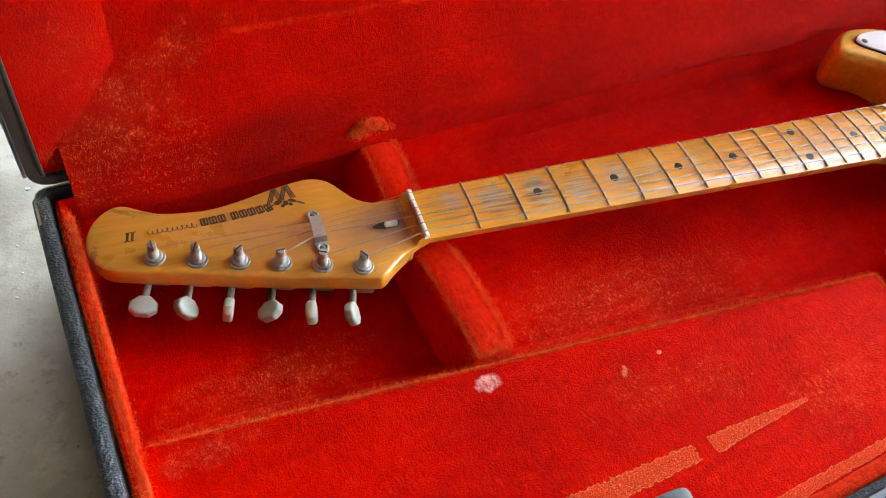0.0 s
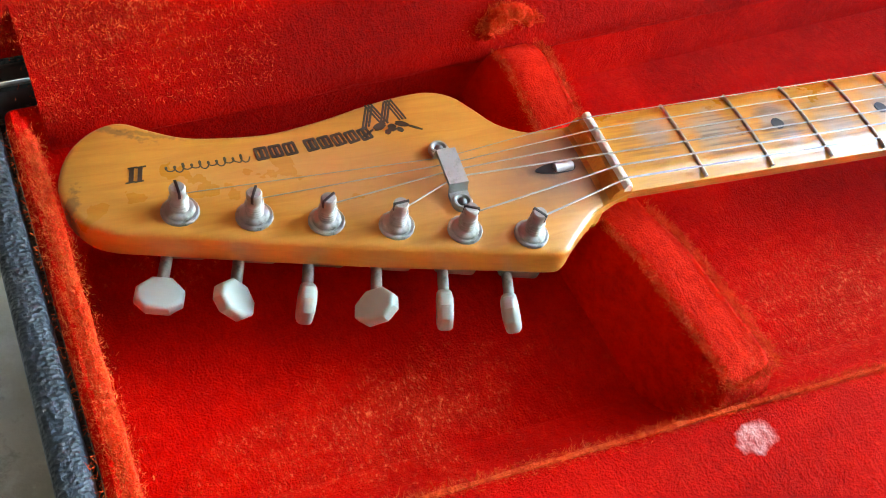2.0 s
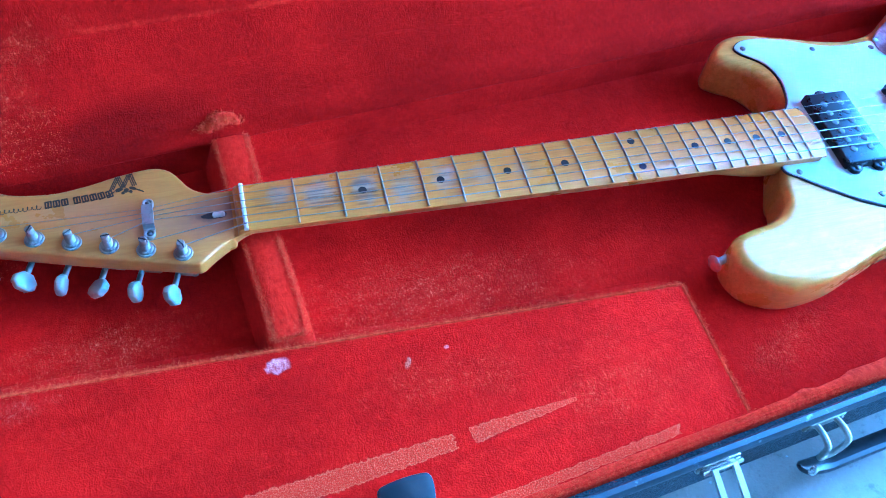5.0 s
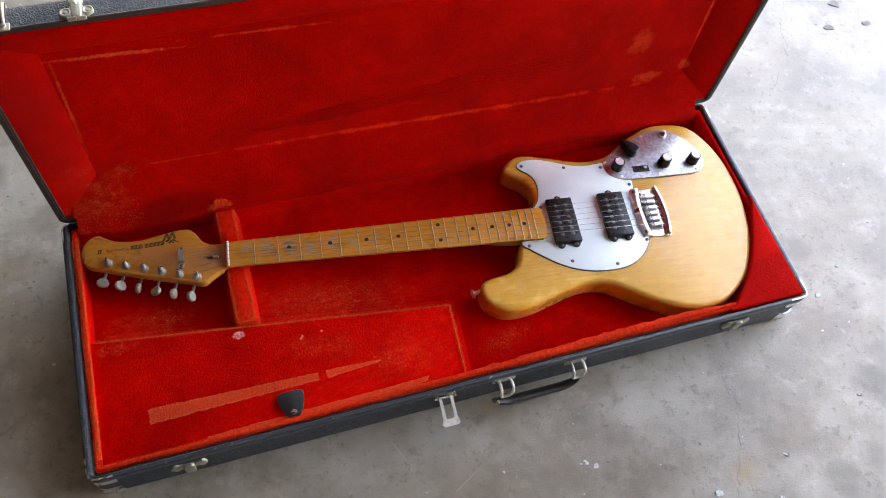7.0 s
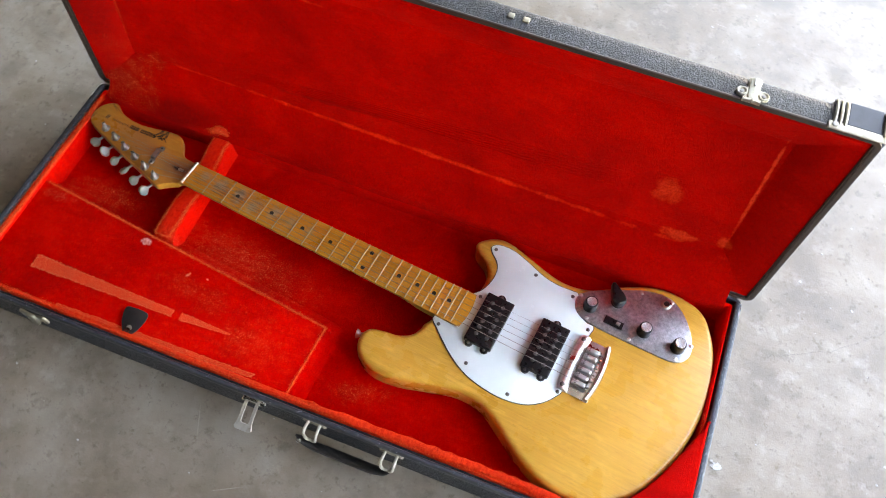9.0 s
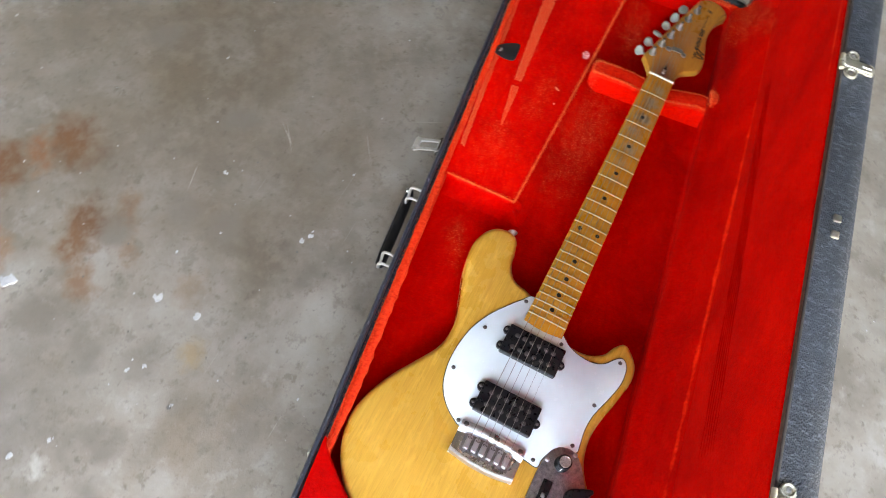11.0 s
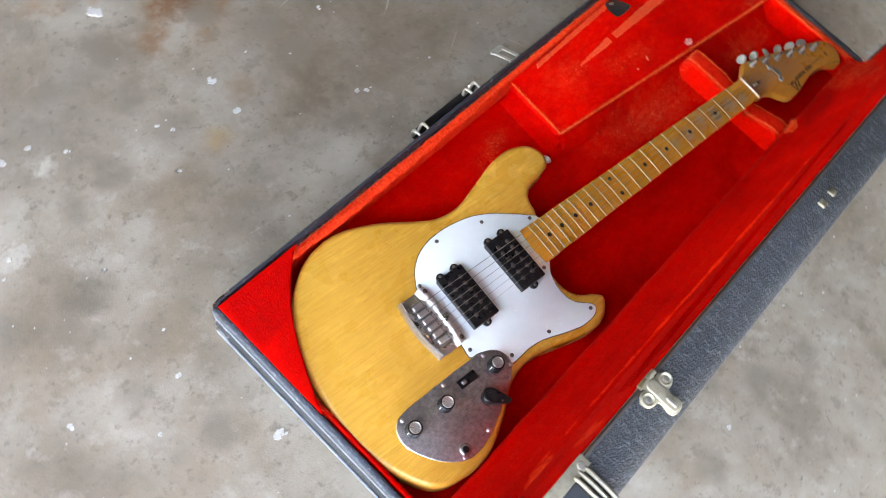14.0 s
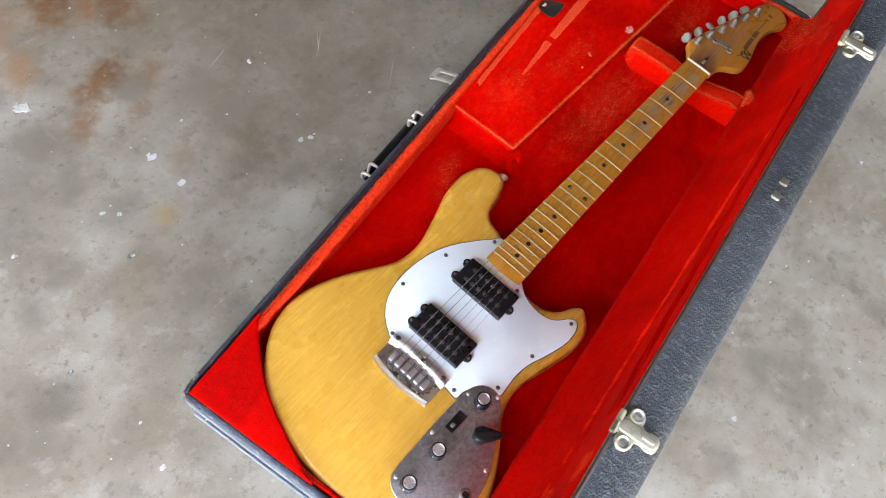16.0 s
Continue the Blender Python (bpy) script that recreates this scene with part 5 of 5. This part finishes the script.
def lid_fittings():
    for u in (0.130, 0.472, 0.937):
        catch(u)
    m = LID @ pose(0.670, 0, RIM + 0.019, 90)
    for x in (-0.009, 0.009):
        part("metal_stud", moved(slab(rrect(x - 0.0040, x + 0.0040, -0.0038, 0.0038, 0.0014), 0, 0.0022, 0.0008, 0.0, 2), m), BRASSY, CASE, "small shiny metal stud")
    # Corner brackets, with stitched cords over the corner.
    for u, s in ((LID_L, -1), (0.0, 1)):
        m = LID @ pose(u, 0, RIM, 90)
        a, b = sorted((0.0, s * 0.060))
        br = part("corner_bracket", moved(block(a - 0.001, b + 0.001, -0.002, 0.0085, 0.0002, 0.0022, 0.0008), m), BRASSY, CASE, "yellowed metal corner bracket")
        part("rivet", moved(lathe([(0.0001, 0.002), (0.0036, 0.002), (0.0030, 0.0036), (0.0001, 0.004)], 14), m @ pose(s * 0.054, 0.004, 0)), NICKEL, br)
        a, b = sorted((s * 0.006, s * 0.041))
        part("corner_patch", moved(block(a, b, 0.009, 0.041, 0.0002, 0.0016, 0.0007), m), PATCH, br, "smooth slate-grey vinyl corner patch", smooth=False)
        for first, count in ((0.0440, 3), (0.0030, 1)):   # rounded metal ribs over the front wall, dark between
            low, high = sorted((s * (first - 0.003), s * (first + 0.0055 * (count - 1) + 0.003)))
            part("bracket_base", moved(block(low, high, 0.0060, 0.0395, 0.0004, 0.0014, 0.0005), m), LEATHER, br)
            for k in range(count):
                q = s * (first + 0.0055 * k)
                path = spline([Vector(p) for p in ((q, 0.0060, 0.0014), (q, 0.0140, 0.0034), (q, 0.0270, 0.0038), (q, 0.0360, 0.0026), (q, 0.0405, -0.0015), (q, 0.0420, -0.0080), (q, 0.0420, -0.0200))], 4, False)
                part("bracket_rib", moved(tube(path, 0.0018, 8), m), BRASSY, br, "yellowed metal bracket rib")
        e = LID @ pose(u, 0, RIM, 0)
        a, b = sorted((-s * 0.0012, s * 0.0004))
        part("end_panel", moved(block(a, b, 0.006, CASE_W - 0.006, 0.006, 0.038, 0.0005), e), SLATE, br, "slate-blue vinyl end panel")
        for z in (0.008, 0.035, 0.040):
            path = [(-s * 0.0022, 0.004 + (CASE_W - 0.008) * k / 12, z) for k in range(13)]
            part("end_piping", moved(tube(path, 0.0016, 6), e), PIPING, br, "worn grey edge piping")


lid_fittings()


def corner_guard(m, z0, z1, leg=0.030):
    """A thin metal cap wrapped round an upright corner at the origin of m."""
    out = [(leg, -0.0015), (0.012, -0.0015), (0.0035, 0.0005), (0.0005, 0.0035), (-0.0015, 0.012), (-0.0015, leg)]
    inn = [(leg, 0.0002), (0.012, 0.0002), (0.0045, 0.0018), (0.0018, 0.0045), (0.0002, 0.012), (0.0002, leg)]
    loop = out + inn[::-1]
    return moved(rings(bmesh.new(), [[(x, y, z) for x, y in loop] for z in (z0, z0 + 0.001, z1 - 0.001, z1)]), m)


def base_fittings():
    for x, y, a in ((0, 0, 0), (CASE_L, 0, 90), (CASE_L, CASE_W, 180), (0, CASE_W, 270)):
        m = pose(x, y, 0, 0, 0, a)
        g = part("corner_guard", corner_guard(m, 0.050, RIM + 0.001), CHROME, CASE, "dented metal corner guard")
        part("lower_guard", corner_guard(m, 0.001, 0.024), CHROME, g)
    # Middle latch: a plate and a loop that hangs out.
    m = pose(0.475, -0.001, 0.058, 90)
    la = part("latch", moved(slab(rrect(-0.016, 0.016, -0.006, 0.009, 0.003), 0, 0.0025, 0.0008, 0.0, 2), m), CHROME, CASE, "open metal draw latch")
    part("pin", tube([(0.459, -0.006, 0.062), (0.491, -0.006, 0.062)], 0.0024, 10), CHROME, la)
    bail = [(-0.010, 0.0), (-0.0105, -0.030), (-0.013, -0.038), (-0.010, -0.041), (0.010, -0.041), (0.013, -0.038), (0.0105, -0.030), (0.010, 0.0)]
    hole = [(-0.006, -0.001), (-0.006, -0.028), (-0.0055, -0.030), (-0.004, -0.031), (0.004, -0.031), (0.0055, -0.030), (0.006, -0.028), (0.006, -0.001)]
    t = pose(0.475, -0.006, 0.064, 24)
    bm = rings(bmesh.new(), [[(*q, z) for q in loop] for loop, z in ((bail, 0.0), (bail, 0.003), (hole, 0.003), (hole, 0.0))], close=True)
    part("bail", moved(bm, t), PALE, la)
    # Two plainer latches near the ends.
    for u in (0.120, 0.952):
        m = pose(u, -0.001, 0.044, 90)
        la = part("latch", moved(slab(lobed(0.024, 0.011), 0, 0.003, 0.001, 0.0, 2), m), BRASSY, CASE, "yellowed metal latch plate")
        part("bail", moved(slab(rrect(-0.007, 0.007, -0.016, 0.012, 0.004), 0.003, 0.0075, 0.0016, 0.0, 3), m), BRASSY, la)
    # Carrying handle on two metal loops, fallen against the case.
    ends = (0.565, 0.677)
    for u in ends:
        m = pose(u, -0.001, 0.060, 90)
        st = part("handle_loop", moved(slab(rrect(-0.017, 0.017, -0.006, 0.006, 0.003), 0, 0.0022, 0.0007, 0.0, 2), m), BRASSY, CASE, "tarnished metal handle loop")
        for x in (-0.0135, 0.0135):
            part("rivet", moved(lathe([(0.0001, 0.002), (0.0026, 0.002), (0.0022, 0.0032), (0.0001, 0.0036)], 12), m @ pose(x, 0, 0)), NICKEL, st)
        bail = spline([Vector(q) for q in ((u - 0.0085, -0.003, 0.062), (u - 0.0090, -0.012, 0.0635), (u - 0.0090, -0.0190, 0.0600), (u - 0.0080, -0.0205, 0.048), (u - 0.0050, -0.0205, 0.0400), (u + 0.0050, -0.0205, 0.0400), (u + 0.0080, -0.0205, 0.048), (u + 0.0090, -0.0190, 0.0600), (u + 0.0090, -0.012, 0.0635), (u + 0.0085, -0.003, 0.062))], 4, False)
        part("bail", tube(bail, 0.0022, 8), PALE, st)
    bm, loops = bmesh.new(), []
    u0, u1 = ends[0] - 0.022, ends[1] + 0.006
    for k in range(33):
        t = k / 32
        drop = min(1.0, math.sin(math.pi * t) * 1.7) ** 0.6
        v, z = -0.0205 - 0.002 * drop, 0.0385 - 0.0165 * drop
        tip = min(1.0, min(t, 1 - t) * 16 + 0.25)
        w, h = (0.0048 + 0.0022 * drop) * tip, (0.0055 + 0.0035 * drop) * tip
        loops.append([(u0 + (u1 - u0) * t, v + w * math.cos(a) - 0.35 * h * math.sin(a), z + h * math.sin(a)) for a in [radians(30 * i) for i in range(12)]])
    grip = part("handle", rings(bm, loops), LEATHER, CASE, "black leather carrying handle hanging outwards")
    part("rivet", moved(lathe([(0.0001, 0), (0.0042, 0), (0.0038, 0.0018), (0.0001, 0.0028)], 14), pose(u0 + 0.007, -0.0260, 0.0390, 60)), CHROME, grip, "shiny steel rivet")
    for a, b in ((-0.0028, 0.0075), (CASE_L - 0.0075, CASE_L + 0.0028)):
        part("end_rim", block(a, b, 0.004, CASE_W - 0.004, RIM - 0.014, RIM + 0.0012, 0.0036), SLATE if a > 0 else TOLEX, BASE_SHELL, "worn slate-blue vinyl end edge")
    # Worn pale cord along the end seams.
    for u in (-0.0018, CASE_L + 0.0018):
        for z in (RIM - 0.014, 0.010):
            part("end_piping", tube([(u, 0.010 + (CASE_W - 0.020) * k / 12, z) for k in range(13)], 0.0017, 6), PIPING, BASE_SHELL, "worn grey edge piping")


base_fittings()


# ---- the printed marks on the headstock, as plain shapes ----
def prints():
    z0, z1 = HEAD_Z + 0.00005, HEAD_Z + 0.00025

    def bar(x, y, w, h, turn, lean=0.0):
        loop = [(-w / 2 - lean, -h / 2), (w / 2 - lean, -h / 2), (w / 2 + lean, h / 2), (-w / 2 + lean, h / 2)]
        return moved(slab(loop, z0, z1, 0.0, 0.0, 1), pose(x, y, 0, 0, 0, turn))

    def along(t):   # the line on which the printing runs, from the tip towards the nut
        return Vector((-0.185 + 0.100 * t, 0.0285 + 0.0065 * t ** 2 - 0.002 * t))

    def stroke(points, r, n=6):
        pts = [Vector((q[0], q[1], HEAD_Z + 0.0001)) for q in points]
        return moved(tube(pts, r, 6), Matrix.Translation((0, 0, HEAD_Z)) @ Matrix.Diagonal((1, 1, 0.25, 1)) @ Matrix.Translation((0, 0, -HEAD_Z)))

    for t in (0.0, 0.030):
        q = along(t)
        part("printed_mark", bar(q.x, q.y - 0.001, 0.0017, 0.0068, 4, 0.0008), INK, HEAD)
        for dy in (-0.0034, 0.0034):
            part("printed_mark", bar(q.x + math.copysign(0.0008, dy), q.y - 0.001 + dy, 0.0034, 0.0006, 4), INK, HEAD)
    # Thin script, as one wavering line.
    wave = []
    for i in range(61):
        t = 0.115 + 0.305 * i / 60
        q = along(t)
        rise = 0.0021 if i % 15 > 9 or i > 52 else 0.0012
        wave.append((q.x + 0.0009 * math.cos(i * 1.05), q.y + rise * math.sin(i * 1.05) - 0.0004))
    part("printed_mark", stroke(spline([Vector(q) for q in wave], 3, False), 0.00030), INK, HEAD)
    # Bold line, as a row of hollow blocks.
    for i in range(8):
        q = along(0.475 + 0.0560 * i + (0.028 if i > 2 else 0))
        w, h, line = 0.0050, 0.0066, 0.0011
        turn = 4 + 1.6 * i
        m = pose(q.x, q.y + 0.0004, 0, 0, 0, turn)
        bm = rings(bmesh.new(), [[(*p, z) for p in rrect(-w / 2 + o, w / 2 - o, -h / 2 + o, h / 2 - o, 0.0006, 2)] for o, z in ((0, z0), (0, z1), (line, z1), (line, z0))], close=True)
        part("printed_mark", moved(bm, m), INK, HEAD)
        part("printed_mark", moved(block(-0.0007, 0.0007, -h * 0.32, h * 0.32, z0, z1, 0.00005), m), INK, HEAD)
    # The emblem: leaning groups of three fine lines over a tangle of dark shapes.
    for gx, lean in ((-0.0930, 0.0024), (-0.0890, -0.0020), (-0.0850, 0.0024), (-0.0805, -0.0016)):
        for k in range(3):
            x = gx + 0.00135 * k
            part("printed_mark", stroke([(x - lean, 0.0360 + 0.14 * (x + 0.09)), (x + lean, 0.0478 + 0.14 * (x + 0.09))], 0.00048), INK, HEAD)
    for x, y, w, h, r in ((-0.0885, 0.0352, 0.0062, 0.0030, 22), (-0.0835, 0.0338, 0.0040, 0.0036, -10), (-0.0790, 0.0352, 0.0060, 0.0024, -24), (-0.0858, 0.0318, 0.0030, 0.0022, 50), (-0.0805, 0.0322, 0.0034, 0.0020, -50), (-0.0945, 0.0322, 0.0080, 0.0010, 32), (-0.0742, 0.0325, 0.0076, 0.0010, -32)):
        blob = spline([(w / 2 * math.cos(a) * (1.25 if k % 2 else 0.8), h / 2 * math.sin(a) * (0.85 if k % 2 else 1.2)) for k, a in enumerate([radians(45 * j) for j in range(8)])], 3)
        part("printed_mark", moved(slab(blob, z0, z1, 0.0, 0.0, 1), pose(x, y, 0, 0, 0, r)), INK, HEAD)


prints()


# ---- on the floor ----
def floor_litter():
    rnd = random.Random(7)
    bm = bmesh.new()

    def flake(x, y, r, t):
        n = rnd.randint(5, 8)
        ring = [(x + r * rnd.uniform(0.5, 1.1) * math.cos(2 * math.pi * k / n), y + r * rnd.uniform(0.35, 0.9) * math.sin(2 * math.pi * k / n)) for k in range(n)]
        rings(bm, [[(a, b, 0.0) for a, b in ring], [(a * 0.96 + x * 0.04, b * 0.96 + y * 0.04, t * rnd.uniform(0.6, 1.4)) for a, b in ring]])

    spots = ((0.740, -0.683, 15), (0.771, -0.470, 5), (0.755, -0.452, 5), (0.450, -0.523, 4), (0.356, -0.353, 3), (0.538, -0.473, 3), (0.493, -0.367, 7), (0.665, -0.492, 10), (0.930, -0.529, 7), (0.968, -0.528, 8), (0.938, -0.319, 4), (0.940, -0.147, 6), (1.074, -0.165, 6), (0.783, -0.389, 4),
             (1.101, -0.539, 11), (1.189, -0.002, 10), (0.660, -0.433, 8), (0.889, -0.497, 5), (0.480, -0.360, 5), (0.880, -0.009, 10), (0.998, -0.097, 4), (1.220, -0.400, 13), (0.391, 0.204, 4),
             (0.293, 0.171, 5), (0.309, 0.271, 4), (0.386, 0.359, 6), (-0.124, 0.289, 5), (0.640, 0.392, 20), (1.026, -0.395, 5))
    for x, y, r in spots:
        chip, keep = bmesh.new(), bm
        bm = chip
        for k in range(min(2 + r // 2, 14)):
            flake(x + rnd.gauss(0, 0.0003) * r, y + rnd.gauss(0, 0.0003) * r, 0.00085 * r * rnd.uniform(0.3, 0.95) * (1.0 if r < 20 else 0.7), 0.0012 if r < 20 else 0.005)
        bm = keep
        tagged(part("paint_chip", chip, LIME), "broad white paint chip on the concrete floor" if r > 7 else "small white paint chip on the concrete floor", "paint chip", "paint chips on the floor")
    for k in range(420):
        flake(rnd.uniform(-0.5, 1.6), rnd.uniform(-1.1, 1.0), 0.0022 * rnd.random() ** 2 + 0.0008, 0.0008)
    tagged(part("paint_flakes", bm, LIME), "white flakes and crumbs scattered on the concrete", "debris", kind="stuff")
    bm = bmesh.new()
    for k in range(260):
        flake(rnd.uniform(-0.5, 1.7), rnd.uniform(-1.1, 1.1), 0.0022 * rnd.random() ** 2 + 0.0006, 0.0006)
    for x, y, r in ((0.786, -0.392, 0.006), (0.940, -0.319, 0.006), (1.21, 0.435, 0.012), (1.25, 0.50, 0.016), (1.30, 0.44, 0.012)):
        flake(x, y, r, 0.0012)
    tagged(part("dark_crumbs", bm, CRACK), "dark dirt crumbs scattered on the concrete", "debris", kind="stuff")
    # Hairline cracks.
    for path in (((1.20, 0.62), (1.145, 0.525), (1.107, 0.448), (1.091, 0.372), (1.004, 0.264), (0.900, 0.185)),
                 ((0.722, -0.205), (0.731, -0.235), (0.727, -0.272), (0.738, -0.306), (0.722, -0.353), (0.689, -0.440)),
                 ((0.273, 0.187), (0.266, 0.241), (0.272, 0.281), (0.286, 0.333), (0.300, 0.42))):
        line = [q + Vector((rnd.gauss(0, 0.0025), rnd.gauss(0, 0.0025))) for q in spline([Vector(q) for q in path], 9, False)]
        b2, loops = bmesh.new(), []
        for i, q in enumerate(line):
            w = 0.00026 * rnd.uniform(0.2, 1.4)
            loops.append([(q.x - w, q.y, -0.001), (q.x - w, q.y, 0.0003), (q.x + w, q.y, 0.0003), (q.x + w, q.y, -0.001)])
        tagged(part("floor_crack", rings(b2, loops), CRACK), "hairline crack in the concrete", "crack", kind="structure")
    # A looped black cable with a metal plug.
    e = thing("audio_cable", "black cable lying in loops on the concrete floor", "cable")
    loop = spline([Vector(q) for q in ((0.93, -1.10, 0.003), (0.95, -0.98, 0.003), (0.986, -0.80, 0.003), (1.012, -0.758, 0.003), (1.05, -0.80, 0.003), (1.09, -0.93, 0.003), (1.03, -1.08, 0.006), (0.90, -1.08, 0.006), (0.82, -1.02, 0.003), (0.88, -0.96, 0.003), (0.915, -0.915, 0.003))], 8, False)
    part("lead", tube(loop, 0.0028, 8), RUBBER, e)
    d = pose(0.915, -0.915, 0.005, 0, 90, 62)
    part("plug", moved(lathe([(0.0001, 0), (0.0050, 0), (0.0050, 0.020), (0.0040, 0.022), (0.0031, 0.023), (0.0031, 0.046), (0.0015, 0.050), (0.0001, 0.051)], 14), d), CHROME, e, "shiny metal jack plug")


floor_litter()
